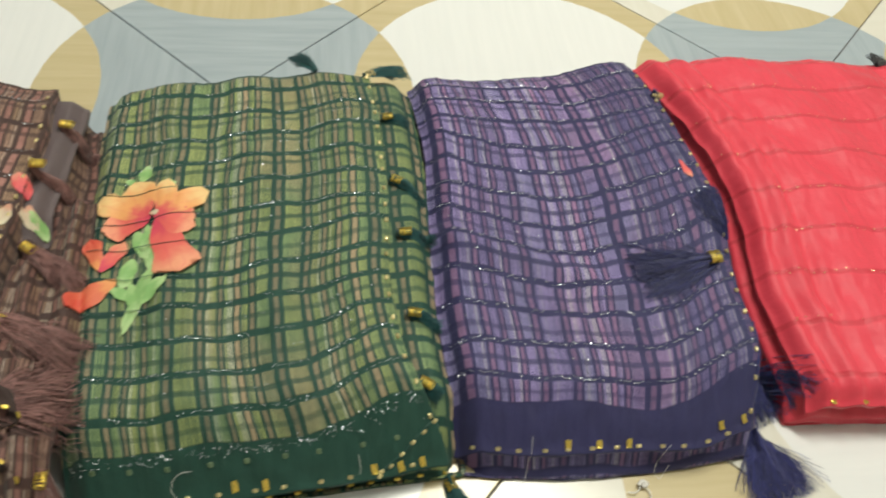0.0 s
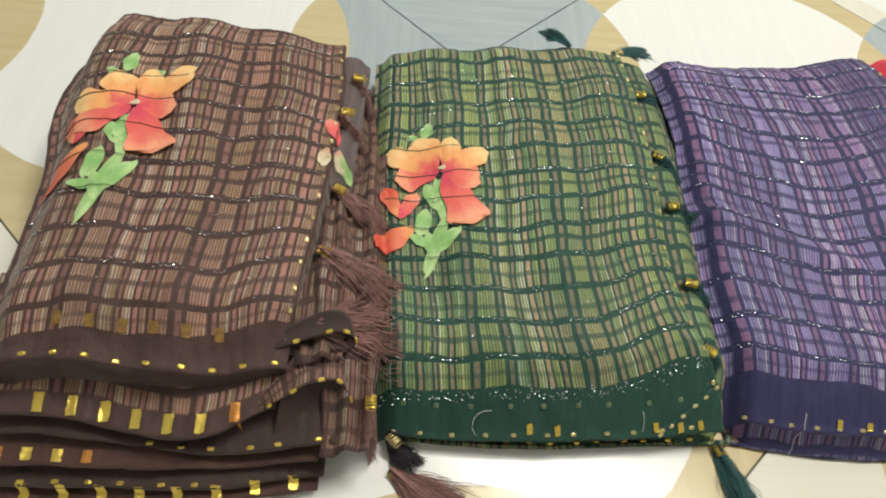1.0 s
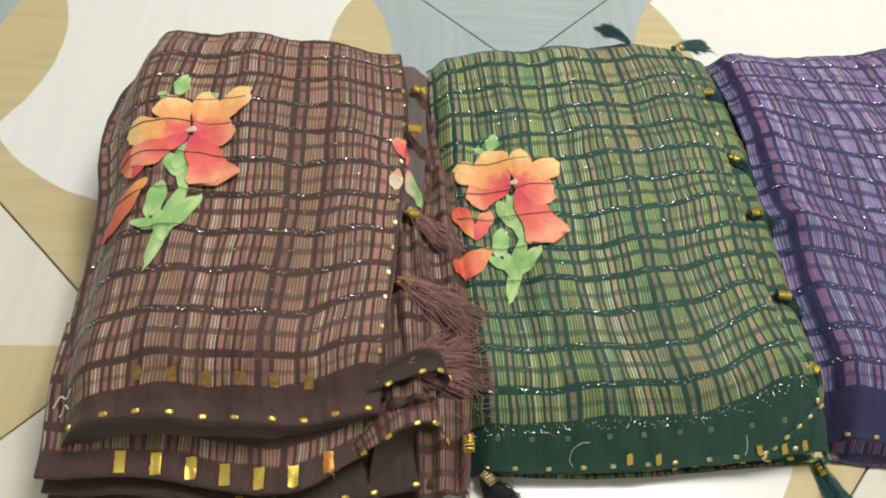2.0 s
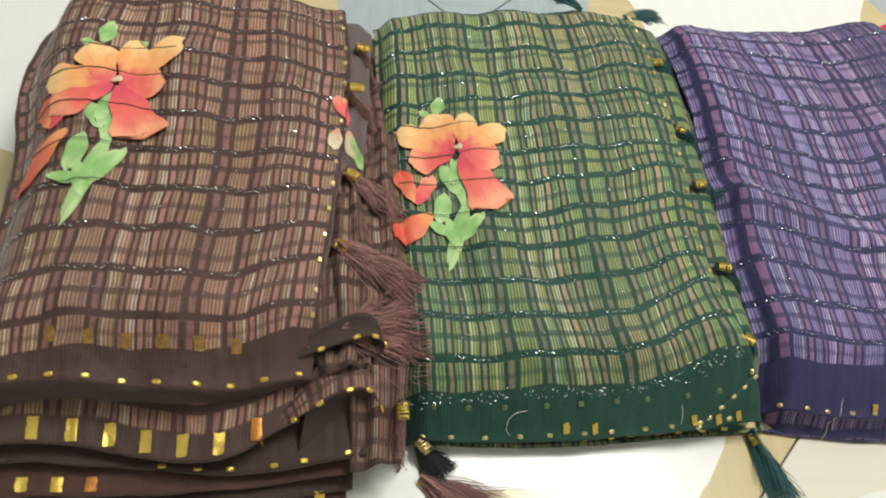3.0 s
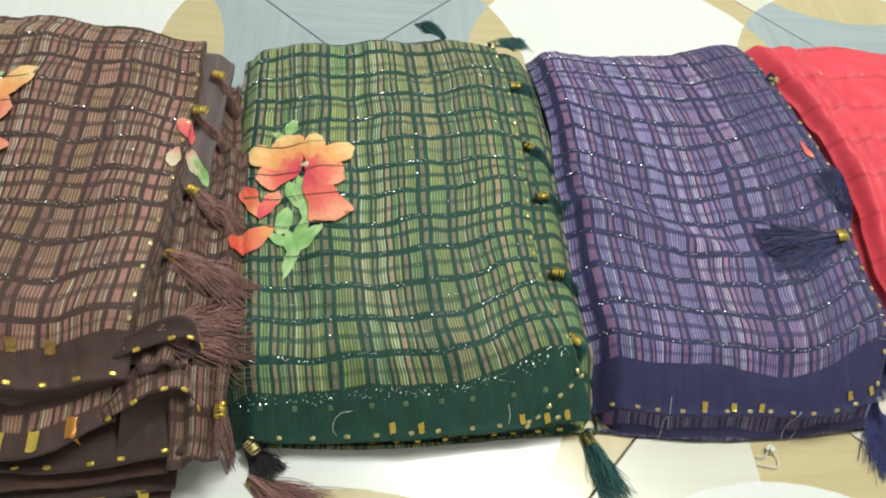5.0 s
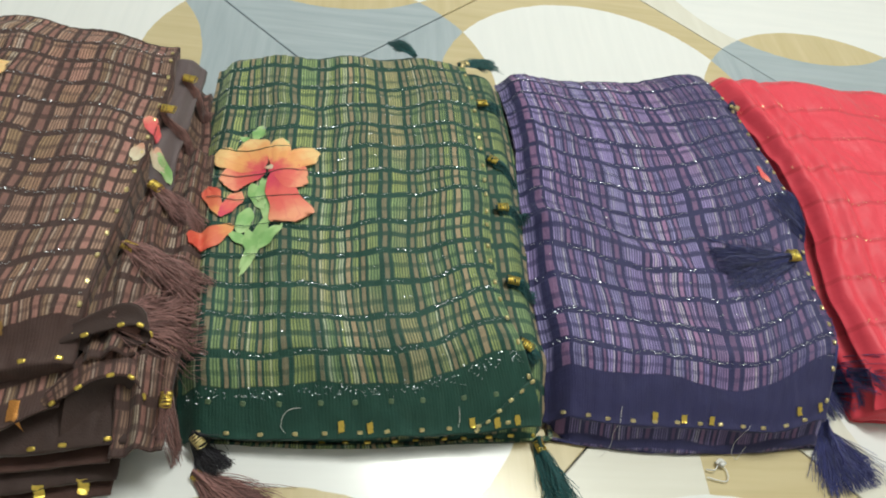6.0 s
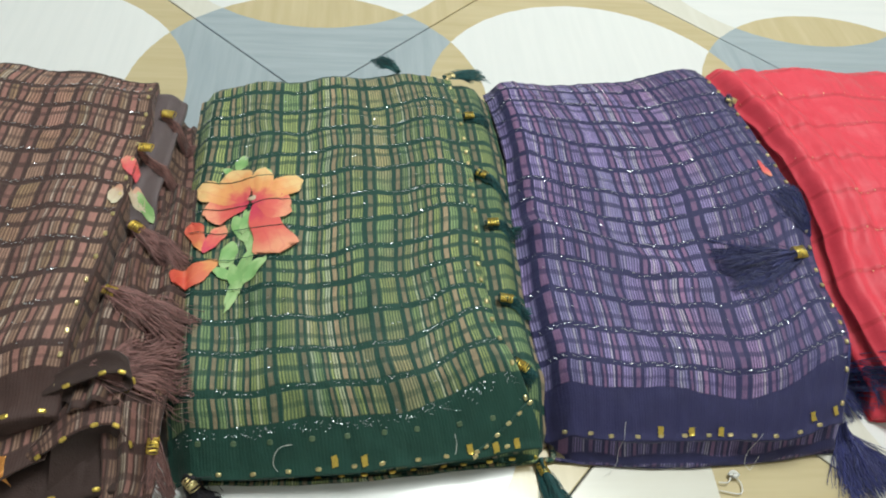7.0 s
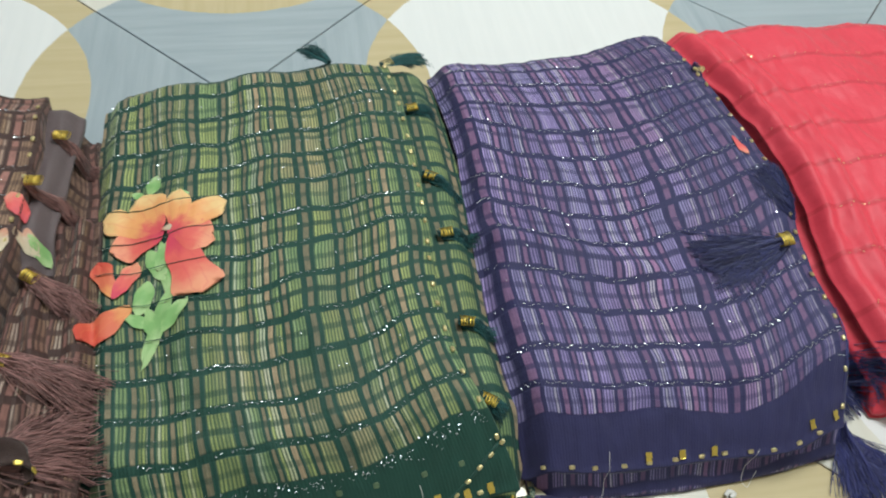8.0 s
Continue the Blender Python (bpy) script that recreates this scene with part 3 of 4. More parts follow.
def brown_low(u, v):
    x, y = -0.81 + 0.33 * u, 0.10 + 0.47 * v
    z = 0.098 - 0.020 * smooth01((u - 0.80) / 0.2) + folds(x, y, 32.0, 0.005) 
    z += 0.006 * math.sin(x * 260 + 3 * noise.noise(Vector((x * 9, y * 9, 1)))) * smooth01((u - 0.8) / 0.1)
    return z - edge_drop(u, v, 0.33, 0.47, 0.015, 0.02, 0.01, 0.012, 0.03)


b_body = Sheet(spline(-0.812, -0.812, -0.816, -0.830, -0.822), spline(-0.478, -0.480, -0.478, -0.486, -0.500),
               spline(0.172, 0.172, 0.175, 0.205), spline(0.558, 0.570, 0.574, 0.568), brown_low)
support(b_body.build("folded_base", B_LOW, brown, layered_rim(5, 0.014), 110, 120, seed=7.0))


def hem(level, reach, wave, seed):
    """Height of one of the lower folds, whose hem shows along the front."""
    def z(u, v):
        x = -0.81 + 0.32 * u
        s = 1 - smooth01(v / 0.7)
        return level - reach * s + wave * math.sin(u * 7 + seed) * s + folds(x, v * 0.2, seed, 0.002)
    return z


def hem_layer(name, mat, ys, right, level, reach, wave, seed, label=""):
    s = Sheet(spline(-0.812, -0.812), spline(right, right + 0.004), spline(*ys), spline(0.24, 0.24), hem(level, reach, wave, seed))
    support(s.build(name, mat, brown, THIN, 110, 40, 0.0016, seed, label))
    return s


h6 = hem_layer("hem_fold", B_BAND, (0.060, 0.061, 0.064, 0.082), -0.512, 0.040, 0.028, 0.002, 41.0, "red-brown hem with gold stripes")
h5 = hem_layer("hem_fold", B_PLAIN, (0.070, 0.072, 0.074, 0.092), -0.508, 0.052, 0.027, 0.002, 42.0)
h4 = hem_layer("hem_fold", B_BAND, (0.085, 0.084, 0.088, 0.100), -0.512, 0.064, 0.025, 0.003, 43.0, "red-brown hem with gold stripes")
h3 = hem_layer("hem_fold", B_PLAIN, (0.108, 0.104, 0.098, 0.112), -0.490, 0.078, 0.024, 0.003, 44.0)
h2 = hem_layer("hem_fold", B_MID, (0.114, 0.116, 0.114, 0.104, 0.105, 0.132), -0.552, 0.094, 0.022, 0.003, 45.0, "checked fold with gold-striped hem")


def brown_high(u, v):
    x, y = -0.81 + 0.28 * u, 0.155 + 0.42 * v
    z = 0.146 - 0.020 * u + 0.004 * math.sin(v * 3.0) - 0.020 * (1 - smooth01(v / 0.15)) + folds(x, y, 36.0, 0.008)
    z += 0.003 * math.sin(u * 22 + 4 * v)
    return z - edge_drop(u, v, 0.28, 0.42, 0.058, 0.004, 0.003, 0.012, 0.062)


b_top = Sheet(spline(-0.806, -0.806, -0.812, -0.830, -0.820), spline(-0.544, -0.539, -0.530, -0.524, -0.522, -0.530),
              spline(0.136, 0.148, 0.146, 0.146, 0.160), spline(0.560, 0.574, 0.578, 0.570), brown_high, BROWN_ROWS)
support(b_top.build("top_layer", B_TOP, brown, THIN[:2] + [(0.0, 0.02), (0.002, 0.04), (-0.02, 0.05)], 120, 150, seed=8.0))
# plain mauve lining that shows beside the brown top layer
mv = Sheet(spline(-0.545, -0.540, -0.536, -0.540), spline(-0.506, -0.503, -0.501, -0.500), spline(0.362, 0.372), spline(0.556, 0.560),
           lambda u, v: 0.110 + 0.004 * math.sin(v * 5) - 0.014 * smooth01((u - 0.5) / 0.5) ** 2 - 0.012 * smooth01((0.15 - v) / 0.15))
support(mv.build("lining", B_MAUVE, brown, THIN, 20, 50, 0.0008, 9.0, "plain mauve-grey lining strip"))
# two loose gathered folds beside and in front of it
for k, (x0, x1, y0, y1, z0) in enumerate(((-0.535, -0.498, 0.165, 0.345, 0.092), (-0.508, -0.468, 0.098, 0.43, 0.078))):
    gf = Sheet(spline(x0, x0 - 0.006, x0 + 0.004), spline(x1, x1 + 0.006, x1 - 0.004), spline(y0, y0 + 0.008), spline(y1 - 0.006, y1),
               lambda u, v, z0=z0, k=k: z0 + 0.010 * math.sin(u * math.pi) + 0.004 * math.sin(u * 13 + v * 6 + k) - 0.03 * (1 - smooth01(v / 0.25)) * (k == 1))
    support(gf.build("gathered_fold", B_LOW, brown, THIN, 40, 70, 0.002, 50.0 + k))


class Loop:
    """A loose fold seen end-on: its hem runs along a curve, and the cloth goes back from it."""

    def __init__(self, xs, ys, zs, depth):
        self.x, self.y, self.z, self.depth = spline(*xs), spline(*ys), spline(*zs), depth
        self.w, self.h = 0.16, depth

    def at(self, u, v, lift=0.0):
        return Vector((self.x(u) - 0.006 * v, self.y(u) + self.depth * v * (0.12 + 0.88 * smooth01(u / 0.38)), self.z(u) + lift + 0.004 * v + 0.003 * math.sin(u * 9 + v * 4) * v))

    def build(self, name, mat, parent, label=""):
        nu, nv = 60, 10
        verts = [self.at(i / nu, j / nv) for j in range(nv + 1) for i in range(nu + 1)]
        uvs = [(i / nu * 0.16, j / nv * self.depth) for j in range(nv + 1) for i in range(nu + 1)]
        row = nu + 1
        faces = [(j * row + i, j * row + i + 1, (j + 1) * row + i + 1, (j + 1) * row + i) for j in range(nv) for i in range(nu)]
        ob = mesh_ob(name, verts, faces, mat, parent, uvs, label=label)
        mod = ob.modifiers.new("thickness", "SOLIDIFY")
        mod.thickness, mod.offset = 0.0012, 0.0
        return ob


loop_a = Loop((-0.600, -0.562, -0.528, -0.500, -0.486, -0.489, -0.513, -0.537), (0.163, 0.171, 0.182, 0.190, 0.187, 0.181, 0.178, 0.170),
              (0.0960, 0.102, 0.109, 0.112, 0.106, 0.097, 0.095, 0.094), 0.018)
loop_a.build("curled_hem", B_PLAIN, brown, "curled brown hem with gold beads")
loop_b = Loop((-0.570, -0.547, -0.522, -0.498, -0.486, -0.490, -0.518, -0.552), (0.127, 0.135, 0.148, 0.153, 0.141, 0.124, 0.111, 0.106),
              (0.068, 0.082, 0.091, 0.088, 0.075, 0.058, 0.052, 0.050), 0.045)
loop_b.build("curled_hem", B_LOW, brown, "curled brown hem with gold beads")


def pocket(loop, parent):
    """A plain brown sheet added across a loose fold's mouth for its dark, shaded inside."""
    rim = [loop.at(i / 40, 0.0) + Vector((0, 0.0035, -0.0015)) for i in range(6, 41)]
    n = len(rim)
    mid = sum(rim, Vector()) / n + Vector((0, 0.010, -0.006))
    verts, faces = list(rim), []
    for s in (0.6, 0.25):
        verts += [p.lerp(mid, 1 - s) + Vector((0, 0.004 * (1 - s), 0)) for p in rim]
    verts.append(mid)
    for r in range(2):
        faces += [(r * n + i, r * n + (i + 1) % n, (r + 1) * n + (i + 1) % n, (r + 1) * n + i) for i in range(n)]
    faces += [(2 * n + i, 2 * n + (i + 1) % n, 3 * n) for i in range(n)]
    mesh_ob("fold_mouth_filler", verts, faces, B_PLAIN, parent)


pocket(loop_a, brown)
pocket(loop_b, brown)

tree = surface()


# ---------------------------------------------------------------- trimmings
def bead_mesh(mat, sx, sy, sz):
    me = bpy.data.meshes.new("bead")
    v, rings = [], ((1.0, 0.0), (1.0, 0.55), (0.62, 1.0))
    for s, z in rings:
        for x, y in ((-1, -0.6), (-0.6, -1), (0.6, -1), (1, -0.6), (1, 0.6), (0.6, 1), (-0.6, 1), (-1, 0.6)):
            v.append((x * s * sx / 2, y * s * sy / 2, z * sz))
    f = [tuple(range(16, 24))] + [(r * 8 + i, r * 8 + (i + 1) % 8, r * 8 + 8 + (i + 1) % 8, r * 8 + 8 + i) for r in range(2) for i in range(8)]
    me.from_pydata(v, [], f)
    me.materials.append(mat)
    return me


BEAD = bead_mesh(GOLD, 0.0062, 0.0038, 0.0020)
BEAD_D = bead_mesh(VEILED_G, 0.0050, 0.0050, 0.0010)
BEAD_S = bead_mesh(PALE_GOLD, 0.0052, 0.0036, 0.0020)


def put_bead(parent, mesh, p, along, up):
    x = (along - along.dot(up) * up).normalized()
    m = Matrix((x, up.cross(x), up)).transposed().to_4x4()
    ob = new("bead", mesh)
    ob.parent = parent
    ob.matrix_basis = Matrix.Translation(p) @ m
    return ob


def edge_beads(sheet, parent, side, step, mesh, a=0.0, b=1.0, inset=0.003, rnd=None):
    """Metal beads pinched on to a hem at even steps."""
    rnd = rnd or random.Random(len(side) + int(step * 1e4))
    length = (sheet.h if side in ("left", "right") else sheet.w) * (b - a)
    for k in range(int(length / step) + 1):
        s = a + (k + 0.3 + rnd.uniform(-0.12, 0.12)) * step / length * (b - a)
        if s > b:
            break
        i = inset / (sheet.w if side in ("left", "right") else sheet.h)
        uv = {"right": (1 - i, s), "left": (i, s), "front": (s, i), "back": (s, 1 - i)}[side]
        e = 0.01
        duv = (uv[0], min(uv[1] + e, 1)) if side in ("left", "right") else (min(uv[0] + e, 1), uv[1])
        p, q = sheet.at(*uv), sheet.at(*duv)
        n = (sheet.at(min(uv[0] + e, 1), uv[1]) - sheet.at(uv[0] - e, uv[1])).cross(sheet.at(uv[0], min(uv[1] + e, 1)) - sheet.at(uv[0], max(uv[1] - e, 0)))
        n = (n.normalized() + Vector((rnd.uniform(-.2, .2), rnd.uniform(-.2, .2), 0))).normalized()
        put_bead(parent, mesh, p + n * 0.0004, (q - p).normalized() + Vector((rnd.uniform(-.2, .2), rnd.uniform(-.2, .2), 0)), n)


def patch(name, parent, x, y, w, h, turn, mat, lift=0.0012, nx=4, ny=6):
    """A small strip of foil that lies on the cloth and follows it."""
    c, s = math.cos(radians(turn)), math.sin(radians(turn))
    verts, faces = [], []
    for j in range(ny + 1):
        for i in range(nx + 1):
            a, b = (i / nx - 0.5) * w, (j / ny - 0.5) * h
            a += 0.0009 * noise.noise(Vector((x * 900, j * 1.3, i * 0.2)))
            b += 0.0012 * noise.noise(Vector((y * 900, i * 1.7, x * 500)))
            px, py = x + a * c - b * s, y + a * s + b * c
            verts.append((px, py, fall(tree, px, py)[0] + lift + 0.0007 * noise.noise(Vector((px * 420, py * 420, 3)))))
    faces = [(j * (nx + 1) + i, j * (nx + 1) + i + 1, (j + 1) * (nx + 1) + i + 1, (j + 1) * (nx + 1) + i) for j in range(ny) for i in range(nx)]
    return mesh_ob(name, verts, faces, mat, parent)


def tube(points, radius, sides=4, taper=1.0):
    verts, faces = [], []
    n = len(points)
    for k, p in enumerate(points):
        d = (points[min(k + 1, n - 1)] - points[max(k - 1, 0)]).normalized()
        a = d.cross(Vector((0.3, 0.2, 1))).normalized()
        b = d.cross(a)
        r = radius * (1 + (taper - 1) * k / (n - 1))
        for s in range(sides):
            t = 2 * math.pi * s / sides
            verts.append(p + (a * math.cos(t) + b * math.sin(t)) * r)
    for k in range(n - 1):
        for s in range(sides):
            faces.append((k * sides + s, k * sides + (s + 1) % sides, (k + 1) * sides + (s + 1) % sides, (k + 1) * sides + s))
    return verts, faces


def gather(pieces):
    verts, faces = [], []
    for v, f in pieces:
        o = len(verts)
        verts += v
        faces += [tuple(o + i for i in q) for q in f]
    return verts, faces


def tassel(parent, start, end, yarn, fan=0.012, count=120, wrap=GOLD, head=0.0045, droop=0.0, seed=0, lift=0.0, label="", stiff=False):
    """Tassel of loose yarn that lies on what is under it, bound with a wound gold band."""
    rnd = random.Random(seed * 31 + 7)
    a, b = Vector((*start, 0)), Vector((*end, 0))
    d = b - a
    side = Vector((-d.y, d.x, 0)).normalized()
    za = fall(tree, *start)[0] + head * 0.8 + lift
    pieces = []
    for k in range(int(count * 3)):
        t = rnd.uniform(-1, 1)
        long = rnd.uniform(0.60, 1.06)
        h0 = rnd.uniform(0.0, 1.0)
        wav = rnd.uniform(0, 6.3)
        stray = rnd.uniform(1.1, 1.9) if rnd.random() < 0.10 else 1.0
        pts = []
        for s in range(7):
            f = s / 6
            spread = (head * 0.7 * (1 - f) + fan * stray * f ** 1.05) * t
            p = a + d * (f * long) + side * (spread + (0.0008 + 0.0024 * f) * math.sin(wav + f * (4 + 5 * h0)))
            z = fall(tree, p.x, p.y)[0] + 0.0012 + (1 - abs(t)) * h0 * (head * 2.2 * (1 - 0.35 * f))
            lean = max(za - 0.0 - f * long * d.length * 1.1, 0)
            p.z = max(z, lean * (1 - f)) if droop == 0 else max(z, za * (1 - f) + z * f)
            if stiff:
                p.z = za - 0.012 * f * f + (h0 - 0.5) * 0.006 * (1 - abs(t))
            pts.append(p)
        pieces.append(tube(pts, 0.00048, 3, 0.6))
    verts, faces = gather(pieces)
    ob = mesh_ob("tassel", verts, faces, yarn, parent, label=label)
    if wrap:
        dn = d.normalized()
        ring = []
        for k in range(10):
            c = a + dn * (0.001 + k * 0.0013 + rnd.uniform(-0.0006, 0.0006)) + Vector((0, 0, za))
            pts = []
            for s in range(13):
                t = 2 * math.pi * s / 12
                pts.append(c + side * math.cos(t) * head * (1.0 + 0.16 * rnd.random()) + Vector((0, 0, 1)) * math.sin(t) * head * 0.58 + dn * 0.0030 * (s / 12 if k % 2 else 1 - s / 12))
            ring.append(tube(pts, 0.0006, 4))
        v, f = gather(ring)
        mesh_ob("gold_band", v, f, wrap, ob)
    return ob


def wander(u, v):
    return 0.0012 * math.sin(19 * u + 13 * v) + 0.0012 * math.sin(47 * u - 17 * v) + 0.0009 * math.sin(118 * u + 60 * v)


def silver_lines(sheet, parent, period, lo, hi, chance=0.55, size=1.0, mat=SILVER, seed=0, step=0.0022, shift=0.0):
    """Short glinting lengths of metal thread along the cross rows of the weave."""
    rnd = random.Random(seed)
    verts, faces = [], []
    for n in range(1, int(sheet.h / period) + 2):
        x = 0.004
        dense = rnd.uniform(0.6, 1.25)
        while x < sheet.w - 0.004:
            x += step * rnd.uniform(0.5, 1.6)
            clump = 0.5 + 0.9 * noise.noise(Vector((x * 45, n * 3.7, seed)))
            if rnd.random() > chance * dense * max(clump, 0.12):
                continue
            U = x - sheet.w / 2
            V = n * period + shift
            V = V - wander(U, V) + rnd.gauss(0, 0.0011)
            u = x / sheet.w
            v = sheet.v_of(u, V)
            if not (0.01 < u < 0.99 and lo < v < hi):
                continue
            p = sheet.at(u, v, 0.0016 + rnd.uniform(0, 0.0009))
            a = rnd.gauss(0, 0.5)
            t = Vector((math.cos(a), math.sin(a), rnd.gauss(0, 0.25))).normalized()
            nrm = Vector((rnd.gauss(0, 0.4), rnd.gauss(-0.25, 0.4), 1)).normalized()
            w = nrm.cross(t).normalized() * 0.00055 * size * rnd.uniform(0.7, 1.5)
            t = t * rnd.uniform(0.0006, 0.0024) * size
            o = len(verts)
            verts += [p - t - w, p + t - w, p + t + w, p - t + w]
            faces.append((o, o + 1, o + 2, o + 3))
    ob = mesh_ob("silver_thread", verts, faces, mat, parent, smooth=False)
    return tagged(ob, "glinting silver thread along the rows", kind="stuff")


# ---------------------------------------------------------------- printed flowers
def petal(parent, at, base, tip, width, mat, lift, name="petal", full=0.62, blunt=0.55):
    """One petal or leaf, laid on the cloth; base and tip are metres from the flower's heart."""
    b, t = Vector((*base, 0)), Vector((*tip, 0))
    d = t - b
    side = Vector((-d.y, d.x, 0)).normalized()
    ns, nw = 14, 8
    verts, uvs = [], []
    for j in range(ns + 1):
        s = j / ns
        prof = (s / full) ** blunt if s < full else max(1 - ((s - full) / (1 - full)) ** 2, 0) ** 0.62
        prof = 0.12 + 0.88 * prof if s < full else prof
        for i in range(nw + 1):
            c = 2 * i / nw - 1
            ruffle = 1 + 0.10 * math.sin(s * 11 + 3 * c + width * 900)
            p = b + d * (s + 0.04 * math.sin(c * 5 + tip[0] * 300) * s) + side * (c * prof * width * ruffle)
            x, y = at[0] + p.x, at[1] + p.y
            verts.append((x, y, fall(tree, x, y)[0] + lift))
            uvs.append((i / nw * 0.5 + tip[0] * 9, s))
    row = nw + 1
    faces = [(j * row + i, j * row + i + 1, (j + 1) * row + i + 1, (j + 1) * row + i) for j in range(ns) for i in range(nw)]
    return mesh_ob(name, verts, faces, mat, parent, uvs)


SPRAY = (("leaf", (-32, -73), (-15, -113), 13, LEAF), ("leaf", (-38, -66), (-66, -76), 8, LEAF), ("leaf", (22, -66), (46, -76), 8, LEAF),
         ("stem", (-12, 20), (0, 115), 11, LEAF), ("leaf", (-36, 38), (-6, 88), 15, LEAF), ("leaf", (4, 20), (-18, 75), 13, LEAF),
         ("leaf", (8, 98), (-48, 232), 14, LEAF), ("leaf", (-28, 184), (32, 122), 14, LEAF), ("leaf", (-36, 92), (-52, 152), 16, LEAF),
         ("leaf", (-84, 152), (-26, 170), 10, LEAF), ("leaf", (-38, 140), (-20, 196), 13, LEAF),
         ("petal", (-93, 128), (-124, 68), 17, PETAL_R), ("petal", (-96, 130), (-56, 62), 15, PETAL), ("petal", (-66, 138), (-144, 205), 24, PETAL_R),
         ("petal", (-4, 4), (-100, 46), 30, PETAL), ("petal", (-6, 0), (-120, -14), 28, PETAL_Y), ("petal", (-14, 4), (-44, -67), 32, PETAL_Y),
         ("petal", (10, 10), (60, 110), 40, PETAL), ("petal", (4, -4), (86, 14), 34, PETAL), ("petal", (8, 0), (113, -63), 26, PETAL_Y),
         ("petal", (15, 4), (31, -73), 24, PETAL_Y), ("petal", (-7, 3), (12, -3), 6, PETAL_W))


def flower_spray(parent, at, m, size, bud=0):
    """Two open blooms, a bud, and a branching stem; m turns the drawing's units into metres along x and y."""
    for n, (name, a, b, w, mat) in enumerate(SPRAY):
        base, tip = ((m[0] * x + m[1] * y, m[2] * x + m[3] * y) for x, y in ((a[0], a[1] - bud * (11 <= n <= 13)), (b[0], b[1] - bud * (11 <= n <= 13))))
        petal(parent, at, base, tip, w * size, mat, 0.0010 + n * 0.00018, name, (0.90 if w == 40 else 0.7) if name == "petal" else 0.45)


flower_spray(green, (-0.411, 0.412), (0.000498, 0.000049, -0.000099, -0.000613), 0.00056)
flower_spray(brown, (-0.728, 0.420), (0.000476, 0.000045, 0.000130, -0.000640), 0.00056, 58)
petal(purple, (0.186, 0.466), (-0.001, 0.014), (0.005, -0.016), 0.0045, PETAL_P, 0.0016)
for a, b, w, mat in (((0, 0.045), (-0.010, 0.070), 0.008, PETAL_P), ((0.002, 0.04), (0.006, 0.018), 0.007, PETAL_W), ((-0.008, 0.03), (-0.012, 0.005), 0.007, PETAL_W),
                     ((0.004, 0.035), (0.016, 0.015), 0.006, LEAF)):
    petal(brown, (-0.522, 0.362), a, b, w, mat, 0.0016)


def row_thread(sheet, parent, n, period, ua, ub, mat):
    """One dark woven row that runs across the flower print."""
    pts = []
    for k in range(41):
        U = ua + (ub - ua) * k / 40
        V = n * period - wander(U, n * period)
        u = U / sheet.w + 0.5
        p = sheet.at(u, sheet.v_of(u, V))
        pts.append(Vector((p.x, p.y, fall(tree, p.x, p.y)[0] + 0.0046)))
    v, f = tube(pts, 0.00045, 4)
    return mesh_ob("row_thread", v, f, mat, parent)


for n in (5, 6, 7, 8, 9):
    row_thread(g_top, green, n, 0.038, -0.145, -0.04, G_PLAIN)
    row_thread(b_top, brown, n, 0.038, -0.115, -0.005, B_PLAIN)

# ---------------------------------------------------------------- trimmings of the green saree
silver_lines(g_top, green, 0.038, 0.10, 0.985, seed=1, chance=1.25, size=0.54)
silver_lines(g_top, green, 0.038, 0.10, 0.985, seed=2, chance=0.16, shift=0.020, size=0.55)
edge_beads(g_top, green, "right", 0.024, BEAD_S, 0.06, 0.97)
edge_beads(g_top, green, "front", 0.027, BEAD_S, 0.03, 0.98)
edge_beads(g_top, green, "front", 0.031, BEAD_D, 0.06, 0.9, 0.024)
edge_beads(g_body, green, "front", 0.024, BEAD, 0.20, 0.97, 0.001)
for k, (x, y) in enumerate(((-0.191, 0.147), (-0.166, 0.148), (-0.146, 0.151), (-0.316, 0.1385), (-0.289, 0.1385))):
    patch("gold_stripe", green, x, y, 0.0055, 0.008, 12, GOLD, 0.0022)
for k, (sx, sy, ex, ey) in enumerate(((-0.168, 0.566, -0.132, 0.572), (-0.162, 0.467, -0.122, 0.446), (-0.158, 0.387, -0.116, 0.392), (-0.154, 0.291, -0.118, 0.284), (-0.147, 0.218, -0.126, 0.204))):
    tassel(green, (sx, sy), (ex, ey), G_TASSEL, 0.007, 55, seed=k + 1, lift=0.004, label="teal yarn tassel")
tassel(green, (-0.120, 0.146), (-0.098, 0.078), G_TASSEL, 0.014, 100, seed=11, label="teal yarn tassel")
tassel(green, (-0.246, 0.640), (-0.272, 0.684), G_TASSEL, 0.010, 90, None, seed=12, label="teal yarn tassel", stiff=True)
tassel(green, (-0.186, 0.644), (-0.132, 0.668), G_TASSEL, 0.010, 90, PALE_GOLD, seed=13, label="teal yarn tassel", stiff=True)
tassel(green, (-0.450, 0.134), (-0.422, 0.104), K_TASSEL, 0.014, 80, PALE_GOLD, seed=14, label="dark yarn tassel")

